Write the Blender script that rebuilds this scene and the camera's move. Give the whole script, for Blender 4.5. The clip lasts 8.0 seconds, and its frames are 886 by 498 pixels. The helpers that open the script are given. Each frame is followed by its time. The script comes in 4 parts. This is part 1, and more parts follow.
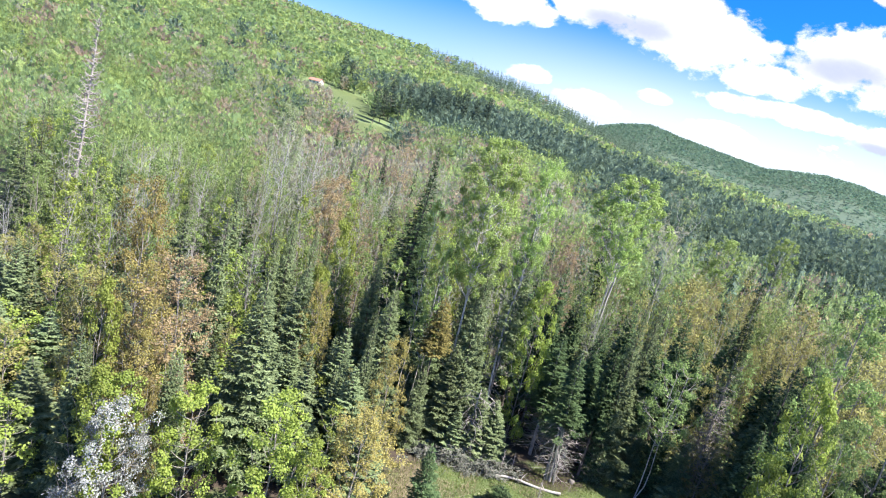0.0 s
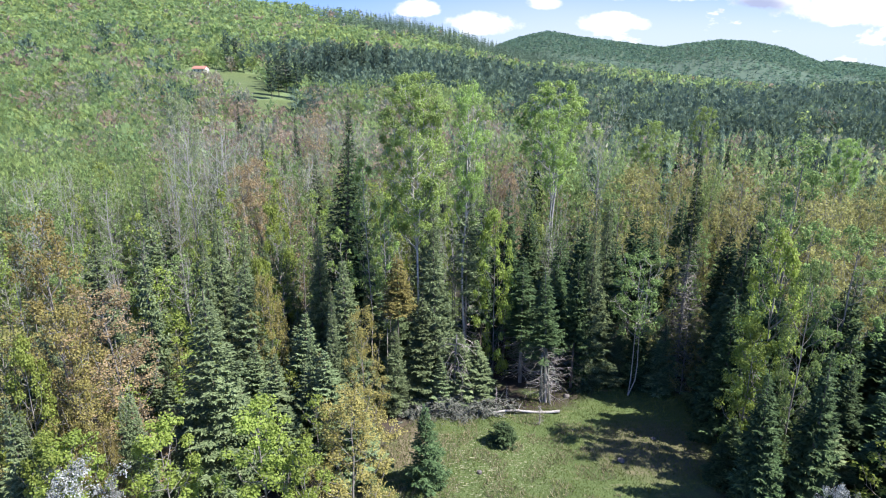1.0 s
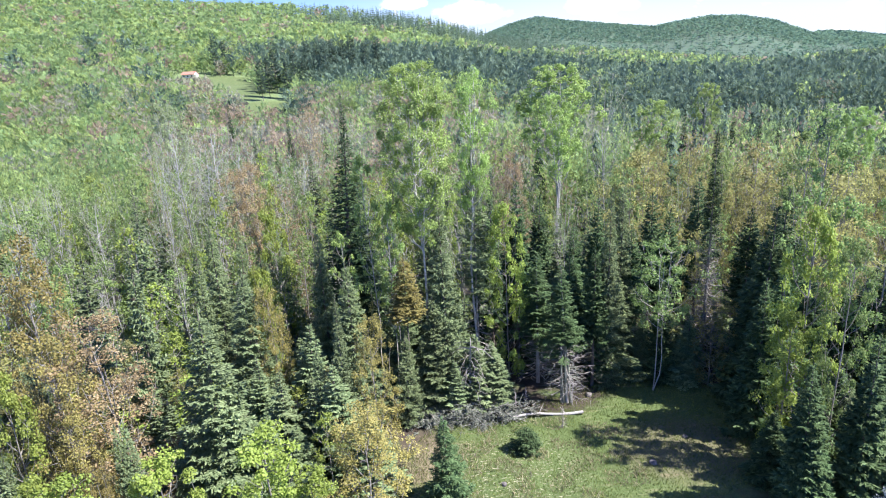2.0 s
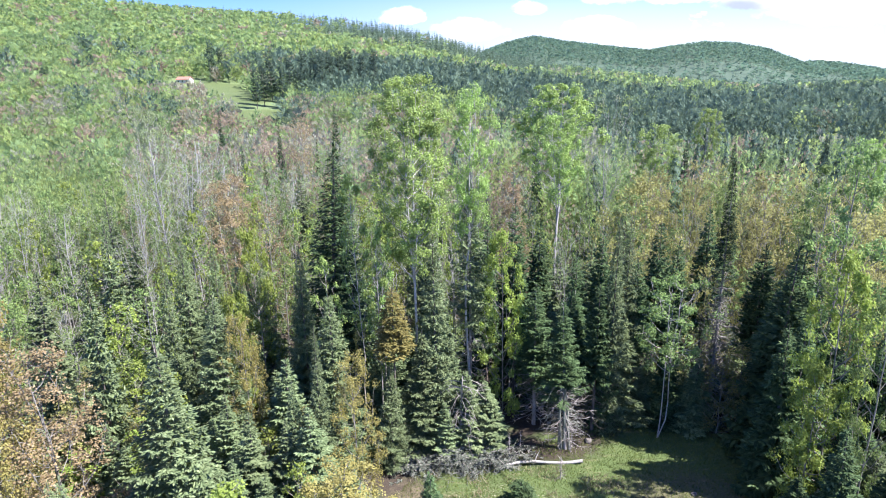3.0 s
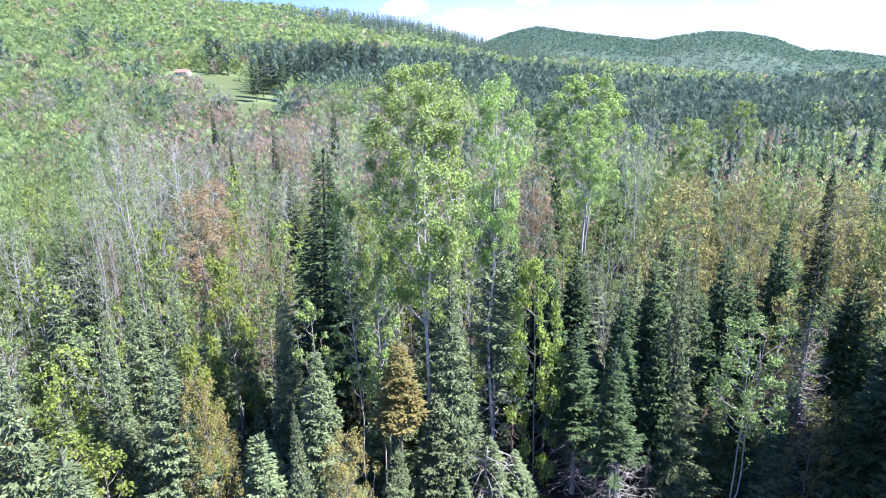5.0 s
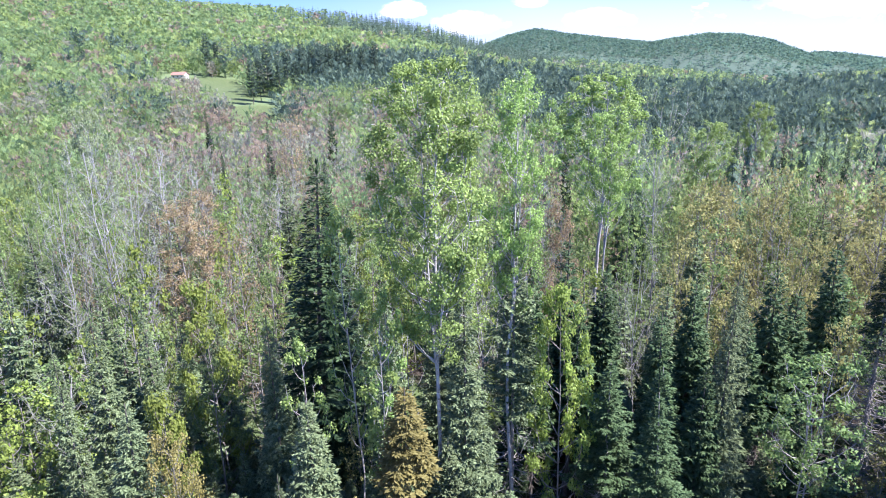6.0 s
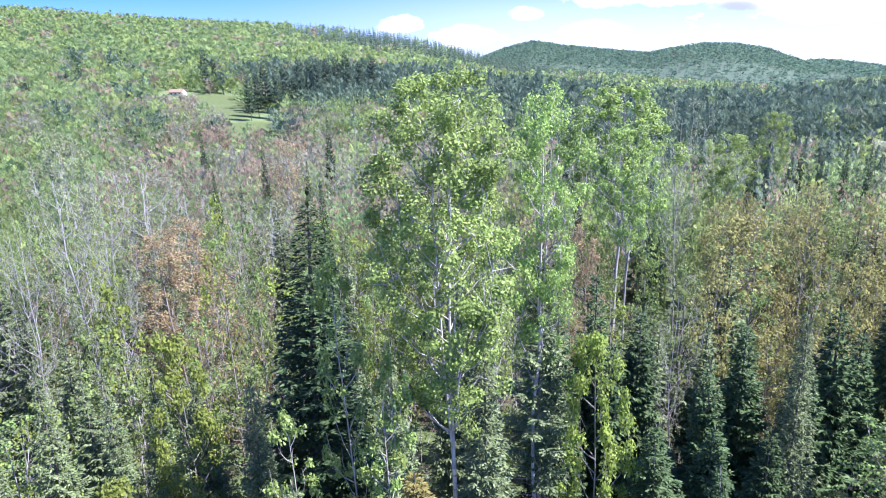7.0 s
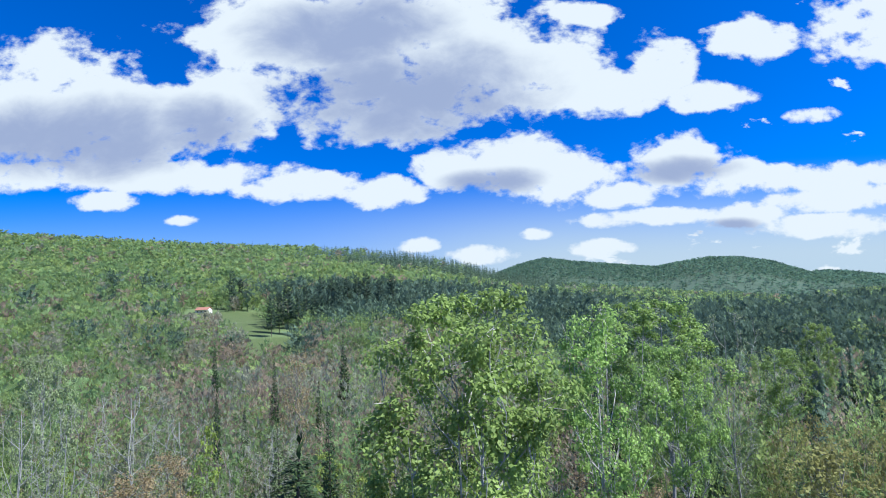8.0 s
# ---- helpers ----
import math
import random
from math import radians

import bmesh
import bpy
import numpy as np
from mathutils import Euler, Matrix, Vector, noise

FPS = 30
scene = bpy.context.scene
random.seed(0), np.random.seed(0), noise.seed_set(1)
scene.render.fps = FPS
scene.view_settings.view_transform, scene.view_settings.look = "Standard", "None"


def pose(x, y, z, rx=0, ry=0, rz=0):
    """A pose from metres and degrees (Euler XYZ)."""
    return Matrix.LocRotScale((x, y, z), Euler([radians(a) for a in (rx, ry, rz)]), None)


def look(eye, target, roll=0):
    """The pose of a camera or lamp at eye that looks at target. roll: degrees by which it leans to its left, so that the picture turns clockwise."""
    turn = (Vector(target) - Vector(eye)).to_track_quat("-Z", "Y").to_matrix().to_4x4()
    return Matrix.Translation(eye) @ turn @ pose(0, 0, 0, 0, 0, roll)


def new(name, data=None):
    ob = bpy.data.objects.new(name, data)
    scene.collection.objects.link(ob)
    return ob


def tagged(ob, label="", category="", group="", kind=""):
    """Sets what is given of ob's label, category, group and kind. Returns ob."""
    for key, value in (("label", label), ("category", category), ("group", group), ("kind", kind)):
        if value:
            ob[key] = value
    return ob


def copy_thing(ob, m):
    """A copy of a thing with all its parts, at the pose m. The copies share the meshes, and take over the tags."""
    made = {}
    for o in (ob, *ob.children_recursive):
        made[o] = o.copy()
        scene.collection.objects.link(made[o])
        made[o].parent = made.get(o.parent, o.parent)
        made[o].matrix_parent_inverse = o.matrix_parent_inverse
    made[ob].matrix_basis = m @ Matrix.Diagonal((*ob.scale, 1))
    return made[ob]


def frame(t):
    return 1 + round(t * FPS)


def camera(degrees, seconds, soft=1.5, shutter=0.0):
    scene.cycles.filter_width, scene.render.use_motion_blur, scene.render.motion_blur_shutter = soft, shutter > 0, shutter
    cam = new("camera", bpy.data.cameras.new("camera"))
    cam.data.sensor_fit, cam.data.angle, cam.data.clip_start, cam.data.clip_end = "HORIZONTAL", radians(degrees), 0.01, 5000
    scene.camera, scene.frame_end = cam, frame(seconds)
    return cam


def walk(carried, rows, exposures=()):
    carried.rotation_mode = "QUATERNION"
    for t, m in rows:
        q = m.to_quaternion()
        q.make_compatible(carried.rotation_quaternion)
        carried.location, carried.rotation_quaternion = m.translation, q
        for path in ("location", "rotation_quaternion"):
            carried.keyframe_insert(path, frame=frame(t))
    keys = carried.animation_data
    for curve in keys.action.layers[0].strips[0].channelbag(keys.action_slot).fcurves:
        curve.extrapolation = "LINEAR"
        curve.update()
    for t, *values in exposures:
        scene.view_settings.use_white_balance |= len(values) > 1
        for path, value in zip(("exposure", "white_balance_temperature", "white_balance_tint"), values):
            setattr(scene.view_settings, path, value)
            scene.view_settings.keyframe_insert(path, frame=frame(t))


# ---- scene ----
cam = camera(75.1, 8.0, soft=1.0)

# seconds, x, y, z, heading to the left, pitch up, roll
PATH = [
    (0, 0.07, -1.64, 18.78, 5.31, -11.50, 14.36),
    (0.2, 0.14, -1.37, 18.79, 0.78, -11.82, 11.74),
    (0.5, 0.16, -0.97, 18.61, -1.78, -12.43, 7.02),
    (1, 0.00, -0.00, 18.40, -1.03, -15.77, 0.30),
    (1.5, -0.25, 0.90, 18.26, -0.68, -17.36, -2.53),
    (1.7, -0.28, 1.27, 18.23, -0.64, -16.91, -3.61),
    (2.8, -0.46, 3.95, 18.39, -2.16, -16.01, -0.30),
    (3, -0.40, 4.53, 18.32, -1.94, -15.18, -0.78),
    (3.5, -0.21, 5.93, 17.45, -1.33, -22.54, -0.01),
    (4, -0.30, 7.52, 17.54, -1.15, -21.81, -0.65),
    (4.5, -0.75, 9.12, 18.26, -1.80, -16.55, -0.82),
    (4.7, -0.78, 9.88, 18.38, -1.75, -15.90, -0.93),
    (5.8, -1.04, 13.68, 18.38, -1.60, -16.13, -1.18),
    (6, -1.16, 14.35, 18.31, -1.74, -15.74, -1.20),
    (6.5, -1.28, 15.99, 18.35, -1.94, -16.02, -0.91),
    (7, -1.42, 17.61, 18.45, -1.74, -14.54, -2.04),
    (7.5, -1.52, 19.44, 18.52, -1.68, -13.81, -3.07),
    (7.6, -1.54, 19.92, 18.54, -1.83, -11.97, -2.32),
    (7.7, -1.55, 20.39, 18.55, -1.86, -8.02, -2.87),
    (7.8, -1.48, 20.73, 18.57, -2.05, -1.81, -3.39),
    (7.9, -1.47, 20.88, 18.65, -2.14, 2.95, -3.30),
    (8, -1.48, 20.91, 18.72, -0.86, 6.40, -2.78),
]


EXPOSURES = [(0.0, 1.60, 6750, 11), (0.5, 1.24, 6500, 10), (1.0, 1.20, 6400, 11), (1.7, 1.51, 6350, 12), (3.0, 1.62, 6300, 14), (3.5, 1.76, 6250, 14), (4.5, 1.80, 6000, 19), (6.0, 1.60, 5900, 21), (7.0, 1.62, 5900, 22), (7.4, 1.53, 5950, 18), (7.7, 1.22, 6050, 8), (8.0, 0.73, 5900, 3)]


def flown(x, y, z, yaw, pitch, roll):
    a, p = radians(yaw), radians(pitch)
    ahead = Vector((-math.sin(a) * math.cos(p), math.cos(a) * math.cos(p), math.sin(p)))
    return look((x, y, z), Vector((x, y, z)) + ahead, roll)


walk(cam, [(r[0], flown(*r[1:])) for r in PATH], EXPOSURES)

# ---- world, sun ----
SUN_DIR = Vector((0.68, -0.20, 0.88)).normalized()
sun_data = bpy.data.lights.new("sun", "SUN")
sun_data.energy, sun_data.angle, sun_data.color = 5.5, radians(0.5), (1.0, 0.95, 0.86)
sun = new("sun", sun_data)
sun.matrix_world = look(SUN_DIR * 100, (0, 0, 0))

world = bpy.data.worlds.new("sky")
scene.world = world
world.use_nodes = True
WT = world.node_tree
for n in list(WT.nodes):
    WT.nodes.remove(n)


class Net:
    """Short hand for wiring nodes in one tree."""

    def __init__(self, tree):
        self.tree = tree

    def add(self, kind, **inputs):
        node = self.tree.nodes.new(kind)
        for key, value in inputs.items():
            self.put(node, key, value)
        return node

    def put(self, node, key, value):
        names = {s.name: s for s in node.inputs}
        socket = node.inputs[key] if isinstance(key, int) else names[key.replace("_", " ")]
        if isinstance(value, bpy.types.NodeSocket):
            self.tree.links.new(value, socket)
        else:
            socket.default_value = value

    def math(self, op, a, b=0.0, c=0.0, clamp=False):
        node = self.tree.nodes.new("ShaderNodeMath")
        node.operation, node.use_clamp = op, clamp
        for n, v in enumerate((a, b, c)):
            self.put(node, n, v)
        return node.outputs[0]

    def smooth(self, v, lo, hi, a=0.0, b=1.0):
        node = self.tree.nodes.new("ShaderNodeMapRange")
        node.interpolation_type = "SMOOTHSTEP"
        for n, x in enumerate((v, lo, hi, a, b)):
            self.put(node, n, x)
        return node.outputs[0]

    def mix(self, fac, a, b, blend="MIX"):
        node = self.tree.nodes.new("ShaderNodeMix")
        node.data_type, node.blend_type = "RGBA", blend
        for n, v in ((0, fac), (6, a), (7, b)):
            self.put(node, n, v)
        return node.outputs[2]

    def noise(self, vector, scale, detail=4.0, rough=0.55, distort=0.0):
        node = self.tree.nodes.new("ShaderNodeTexNoise")
        self.put(node, "Vector", vector)
        for key, v in (("Scale", scale), ("Detail", detail), ("Roughness", rough), ("Distortion", distort)):
            self.put(node, key, v)
        return node.outputs["Fac"]

    def scaled(self, vector, factors):
        node = self.tree.nodes.new("ShaderNodeMapping")
        self.put(node, "Vector", vector)
        self.put(node, "Scale", factors)
        return node.outputs[0]

    def ramp(self, fac, stops):
        node = self.tree.nodes.new("ShaderNodeValToRGB")
        self.put(node, 0, fac)
        r = node.color_ramp
        while len(r.elements) < len(stops):
            r.elements.new(0.5)
        for e, (p, c) in zip(r.elements, stops):
            e.position, e.color = p, (*c, 1)
        return node.outputs[0]


W = Net(WT)
sky = WT.nodes.new("ShaderNodeTexSky")
sky.sky_type, sky.sun_disc = "NISHITA", False
sky.sun_elevation = math.asin(SUN_DIR.z)
sky.sun_rotation = math.atan2(SUN_DIR.x, SUN_DIR.y)
sky.air_density, sky.dust_density, sky.ozone_density = 1.0, 0.3, 3.0
way = W.add("ShaderNodeTexCoord").outputs["Generated"]
split = W.add("ShaderNodeSeparateXYZ", Vector=way)
ahead = W.math("MAXIMUM", split.outputs[1], 0.05)
su = W.math("DIVIDE", split.outputs[0], ahead)
sv = W.math("DIVIDE", split.outputs[2], ahead)
flat = W.add("ShaderNodeCombineXYZ", X=su, Y=sv, Z=0.0).outputs[0]
puff = W.noise(W.scaled(flat, (1.0, 1.5, 1.0)), 8.0, 7.0, 0.58, 0.25)
fine = W.noise(W.scaled(flat, (1.0, 1.4, 1.0)), 24.0, 5.0, 0.6)
# cumulus ahead, and the grey of their undersides: middle across, middle up, half width, half height
CLOUDS = [
    (-0.682, 0.400, 0.237, 0.137), (-0.501, 0.366, 0.219, 0.092), (-0.801, 0.405, 0.184, 0.125), (-0.361, 0.386, 0.122, 0.094), (-0.668, 0.276, 0.242, 0.034),
    (-0.431, 0.260, 0.198, 0.037), (-0.242, 0.236, 0.135, 0.033), (-0.074, 0.218, 0.080, 0.035), (-0.196, 0.517, 0.269, 0.123), (0.008, 0.475, 0.326, 0.141),
    (-0.058, 0.372, 0.210, 0.079), (0.180, 0.436, 0.184, 0.103), (0.310, 0.382, 0.120, 0.060), (-0.339, 0.523, 0.104, 0.092), (0.427, 0.425, 0.080, 0.069),
    (0.514, 0.368, 0.093, 0.035), (0.593, 0.474, 0.092, 0.052), (0.695, 0.323, 0.062, 0.020), (0.139, 0.259, 0.153, 0.063), (0.248, 0.234, 0.114, 0.062),
    (0.038, 0.254, 0.091, 0.046), (0.325, 0.194, 0.084, 0.029), (0.447, 0.250, 0.110, 0.057), (0.529, 0.216, 0.090, 0.045), (0.671, 0.209, 0.180, 0.034),
    (0.552, 0.146, 0.085, 0.030), (0.717, 0.171, 0.158, 0.030), (0.819, 0.484, 0.122, 0.081), (-0.574, 0.224, 0.069, 0.021), (-0.440, 0.184, 0.035, 0.013),
    (-0.028, 0.121, 0.041, 0.016), (0.176, 0.131, 0.035, 0.014), (0.089, 0.100, 0.069, 0.022), (0.288, 0.100, 0.072, 0.018), (0.382, 0.151, 0.138, 0.019),
    (0.681, 0.122, 0.155, 0.026), (0.291, 0.534, 0.080, 0.029),
]
GREYS = [
    (-0.630, 0.341, 0.229, 0.066), (-0.036, 0.397, 0.222, 0.090), (-0.134, 0.514, 0.167, 0.067), (0.107, 0.228, 0.081, 0.022), (0.445, 0.233, 0.088, 0.022),
    (0.520, 0.127, 0.061, 0.014), (-0.411, 0.351, 0.100, 0.050),
]


def lobes(spots):
    """How far inside the nearest of many ellipses a direction lies."""
    best = None
    for cu, cv, ca, cb in spots:
        dx = W.math("POWER", W.math("DIVIDE", W.math("SUBTRACT", su, cu), ca), 2.0)
        dv = W.math("POWER", W.math("DIVIDE", W.math("SUBTRACT", sv, cv), cb), 2.0)
        one = W.math("SUBTRACT", 1.0, W.math("ADD", dx, dv))
        best = one if best is None else W.math("MAXIMUM", best, one)
    return best


cover, under = lobes(CLOUDS), lobes(GREYS)
loose = W.noise(W.scaled(flat, (1.0, 2.4, 1.0)), 7.5, 5.0, 0.6, 0.3)
region = W.math("MAXIMUM", W.smooth(sv, 0.21, 0.10), W.math("MULTIPLY", W.smooth(su, 0.30, 0.60), 0.85))
scraps = W.math("SUBTRACT", W.math("MULTIPLY", W.math("SUBTRACT", loose, 0.56), 8.0), W.math("MULTIPLY", W.math("SUBTRACT", 1.0, region), 4.0))
cover = W.math("MAXIMUM", cover, scraps)
around = W.smooth(split.outputs[1], 0.55, 0.25)
wild = W.math("MULTIPLY", W.math("SUBTRACT", W.noise(way, 3.0, 6.0, 0.6), 0.51), 6.0)
cover = W.math("MAXIMUM", W.math("MAXIMUM", cover, -1.2), W.math("SUBTRACT", W.math("MULTIPLY", wild, around), W.math("MULTIPLY", W.math("SUBTRACT", 1.0, around), 3.0)))
ragged = W.math("ADD", W.math("MULTIPLY", W.math("SUBTRACT", puff, 0.5), 3.4), W.math("MULTIPLY", W.math("SUBTRACT", fine, 0.5), 2.0))
body = W.math("ADD", W.math("MULTIPLY", cover, 1.25), ragged)
mask = W.smooth(body, 0.08, 0.75)
shade = W.math("MULTIPLY", W.smooth(W.math("ADD", under, W.math("MULTIPLY", W.math("SUBTRACT", puff, 0.5), 2.6)), -0.9, 1.0), 0.95)
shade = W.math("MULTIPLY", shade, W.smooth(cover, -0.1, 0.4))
cloud = W.mix(shade, (11.8, 12.0, 12.5, 1), (4.8, 5.5, 8.2, 1))
tinted = W.mix(1.0, sky.outputs[0], (0.10, 0.86, 2.28, 1), "MULTIPLY")
haze = W.smooth(sv, 0.25, 0.07)
tinted = W.mix(W.math("MULTIPLY", haze, W.smooth(su, -0.35, 0.25, 0.50, 0.92)), tinted, (8.2, 9.3, 10.3, 1))
both = W.mix(mask, tinted, cloud)
back = W.add("ShaderNodeBackground", Color=both, Strength=0.045)
W.tree.links.new(back.outputs[0], W.add("ShaderNodeOutputWorld").inputs[0])


# ---- materials ----
def fresh(name):
    m = bpy.data.materials.new(name)
    m.use_nodes = True
    for n in list(m.node_tree.nodes):
        m.node_tree.nodes.remove(n)
    net = Net(m.node_tree)
    out = net.add("ShaderNodeOutputMaterial")
    return m, net, out


LEAF = 0.60


def foliage(name, dark, mid, light, through_part=0.3, rough=0.6, lumps=0.0, gaps=0.0, airy=0.46, drawn=1.0, crowns=0.0):
    """Leaves or needles: each leaf its own shade, each tree its own cast, a little light coming through. lumps: size of the relief of a far canopy. gaps: size of the holes between its sprays. drawn: below 1, the holes are drawn out upwards, as between twigs. crowns: breadth of the single trees in a joined canopy."""
    m, net, out = fresh(name)
    geo = net.add("ShaderNodeNewGeometry")
    pick = geo.outputs["Random Per Island"]
    patch = net.smooth(net.noise(geo.outputs["Position"], 0.55, 3.0), 0.25, 0.75)
    normal = None
    if lumps:
        grain = net.noise(geo.outputs["Position"], 1.0 / lumps, 6.0, 0.7)
        pick = net.math("ADD", net.math("MULTIPLY", pick, 0.45), net.math("MULTIPLY", net.smooth(grain, 0.3, 0.7), 0.55))
        normal = net.add("ShaderNodeBump", Height=grain, Strength=0.6, Distance=lumps * 0.3).outputs[0]
    dark, mid, light = ([c * LEAF for c in shade_of] for shade_of in (dark, mid, light))
    leaf = net.ramp(pick, [(0.0, dark), (0.5, mid), (1.0, light)])
    tree = net.add("ShaderNodeObjectInfo").outputs["Random"]
    if crowns:
        tree = net.smooth(net.noise(net.scaled(geo.outputs["Position"], (1.0, 1.0, 0.3)), 1.0 / crowns, 2.0), 0.3, 0.7)
    hsv = net.add("ShaderNodeHueSaturation", Color=leaf)
    net.put(hsv, "Hue", net.math("ADD", 0.490, net.math("MULTIPLY", tree, 0.018)))
    net.put(hsv, "Value", net.math("ADD", 0.58, net.math("ADD", net.math("MULTIPLY", tree, 0.42), net.math("MULTIPLY", patch, 0.42))))
    col = hsv.outputs[0]
    p = net.add("ShaderNodeBsdfPrincipled", Base_Color=col, Roughness=rough)
    net.put(p, "Specular IOR Level", 0.08)
    t = net.add("ShaderNodeBsdfTranslucent", Color=col)
    if normal:
        net.put(p, "Normal", normal)
    mixed = net.add("ShaderNodeMixShader", Fac=through_part)
    net.put(mixed, 1, p.outputs[0])
    net.put(mixed, 2, t.outputs[0])
    if gaps:
        hole = net.smooth(net.noise(net.scaled(geo.outputs["Position"], (1.0, 1.0, drawn)), 1.0 / gaps, 3.0, 0.65), airy - 0.03, airy + 0.03)
        thin = net.add("ShaderNodeMixShader", Fac=hole)
        net.put(thin, 1, net.add("ShaderNodeBsdfTransparent").outputs[0])
        net.put(thin, 2, mixed.outputs[0])
        mixed = thin
    net.tree.links.new(mixed.outputs[0], out.inputs[0])
    return m


def bark(name, dark, light, scale=6.0, stretch=0.25, bands=0.0):
    m, net, out = fresh(name)
    pos = net.add("ShaderNodeNewGeometry").outputs["Position"]
    a = net.noise(net.scaled(pos, (1, 1, stretch)), scale, 5.0, 0.65)
    dark, light = [c * 0.7 for c in dark], [c * 0.7 for c in light]
    col = net.ramp(a, [(0.32, dark), (0.62, light)])
    if bands:
        b = net.noise(net.scaled(pos, (0.6, 0.6, 3.0)), 3.5, 3.0)
        col = net.mix(net.math("MULTIPLY", net.smooth(b, 0.60, 0.68), bands), col, (*[c * 0.25 for c in dark], 1))
    bump = net.add("ShaderNodeBump", Height=a, Strength=0.5, Distance=0.03)
    p = net.add("ShaderNodeBsdfPrincipled", Base_Color=col, Roughness=0.85, Normal=bump.outputs[0])
    net.tree.links.new(p.outputs[0], out.inputs[0])
    return m


def plain(name, a, b, scale=3.0, rough=0.8):
    m, net, out = fresh(name)
    pos = net.add("ShaderNodeNewGeometry").outputs["Position"]
    col = net.ramp(net.noise(pos, scale, 5.0, 0.65), [(0.3, a), (0.7, b)])
    p = net.add("ShaderNodeBsdfPrincipled", Base_Color=col, Roughness=rough)
    net.tree.links.new(p.outputs[0], out.inputs[0])
    return m


M_ASPEN = foliage("aspen_leaf", (0.32, 0.48, 0.13), (0.445, 0.625, 0.19), (0.57, 0.765, 0.27), 0.40, 0.45)
M_BROAD = foliage("broadleaf_green", (0.215, 0.325, 0.11), (0.3, 0.43, 0.15), (0.4, 0.54, 0.215), 0.42)
M_LIME = foliage("young_lime_leaf", (0.31, 0.405, 0.085), (0.425, 0.54, 0.13), (0.535, 0.665, 0.19), 0.5)
M_OCHRE = foliage("ochre_spring_leaf", (0.33, 0.29, 0.1), (0.43, 0.38, 0.135), (0.52, 0.465, 0.19), 0.36)
M_TAN = foliage("olive_spring_leaf", (0.41, 0.405, 0.15), (0.52, 0.515, 0.2), (0.63, 0.62, 0.27), 0.5)
M_RED = foliage("russet_spring_leaf", (0.35, 0.255, 0.14), (0.46, 0.35, 0.2), (0.57, 0.46, 0.29), 0.38)
M_GREY = foliage("pale_bud_leaf", (0.3, 0.37, 0.18), (0.39, 0.465, 0.245), (0.48, 0.56, 0.32), 0.42)
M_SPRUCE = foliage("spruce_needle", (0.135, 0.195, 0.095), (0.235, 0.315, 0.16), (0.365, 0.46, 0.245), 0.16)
M_DARK = foliage("dark_fir_needle", (0.045, 0.082, 0.04), (0.082, 0.138, 0.066), (0.14, 0.215, 0.105), 0.12)
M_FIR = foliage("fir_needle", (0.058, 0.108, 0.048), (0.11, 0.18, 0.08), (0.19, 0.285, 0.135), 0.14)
M_DRY = foliage("dying_needle", (0.11, 0.125, 0.1), (0.195, 0.215, 0.175), (0.3, 0.325, 0.28), 0.2)
M_GOLD = foliage("gold_needle", (0.18, 0.155, 0.055), (0.27, 0.235, 0.085), (0.37, 0.33, 0.135), 0.25)
M_PINE = foliage("pine_needle", (0.10, 0.16, 0.12), (0.14, 0.21, 0.155), (0.19, 0.27, 0.20), 0.25, gaps=0.35, airy=0.45)
M_BLOSSOM = foliage("white_blossom", (0.32, 0.38, 0.31), (0.58, 0.62, 0.61), (0.82, 0.84, 0.86), 0.3)
M_GRASS = foliage("grass_blade", (0.145, 0.195, 0.052), (0.195, 0.25, 0.07), (0.26, 0.315, 0.098), 0.3)
M_STRAW = foliage("straw_blade", (0.32, 0.29, 0.17), (0.48, 0.44, 0.27), (0.62, 0.57, 0.38), 0.25)
# canopy colours by kind, lightened and blued to carry the haze of distance
FAR_HAZED = {
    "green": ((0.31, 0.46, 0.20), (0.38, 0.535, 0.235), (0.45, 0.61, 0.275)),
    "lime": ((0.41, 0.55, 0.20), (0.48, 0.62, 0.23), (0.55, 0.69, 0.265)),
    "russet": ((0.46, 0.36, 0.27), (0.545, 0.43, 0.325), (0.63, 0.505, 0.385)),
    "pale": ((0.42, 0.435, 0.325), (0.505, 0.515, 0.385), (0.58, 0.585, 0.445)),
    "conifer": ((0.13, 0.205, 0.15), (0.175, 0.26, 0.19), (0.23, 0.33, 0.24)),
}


def far_set(zone, gap, airy, drawn):
    """The canopy materials of one belt of woods; gap: how fine its sprays still show."""
    return {k: foliage("%s_%s_canopy" % (zone, k), *c, 0.35 if k == "conifer" else 0.6, lumps=gap * 1.5, gaps=gap, airy=airy, drawn=drawn, crowns=5.0) for k, c in FAR_HAZED.items()}


FAR_SETS = {
    "mid": far_set("near", 0.15, 0.49, 0.45),
    "valley": far_set("valley", 0.30, 0.48, 0.5),
    "slope": far_set("slope", 0.6, 0.46, 0.6),
    "hill": far_set("hill", 1.2, 0.45, 0.7),
}
# the range's green is shifted to blue-green, its haze painted into the colour
F_RANGE_HAZED = foliage("range_canopy", (0.165, 0.285, 0.205), (0.195, 0.325, 0.23), (0.23, 0.365, 0.255), 0.6, lumps=3.0, gaps=1.8, airy=0.44, drawn=0.6, crowns=14.0)
FAR_SETS["range"] = FAR_SETS["foot"] = dict(FAR_SETS["hill"], green=F_RANGE_HAZED, lime=F_RANGE_HAZED, russet=F_RANGE_HAZED, pale=F_RANGE_HAZED)
B_ASPEN = bark("aspen_bark", (0.36, 0.35, 0.35), (0.68, 0.66, 0.66), 5.0, 0.5, 0.8)
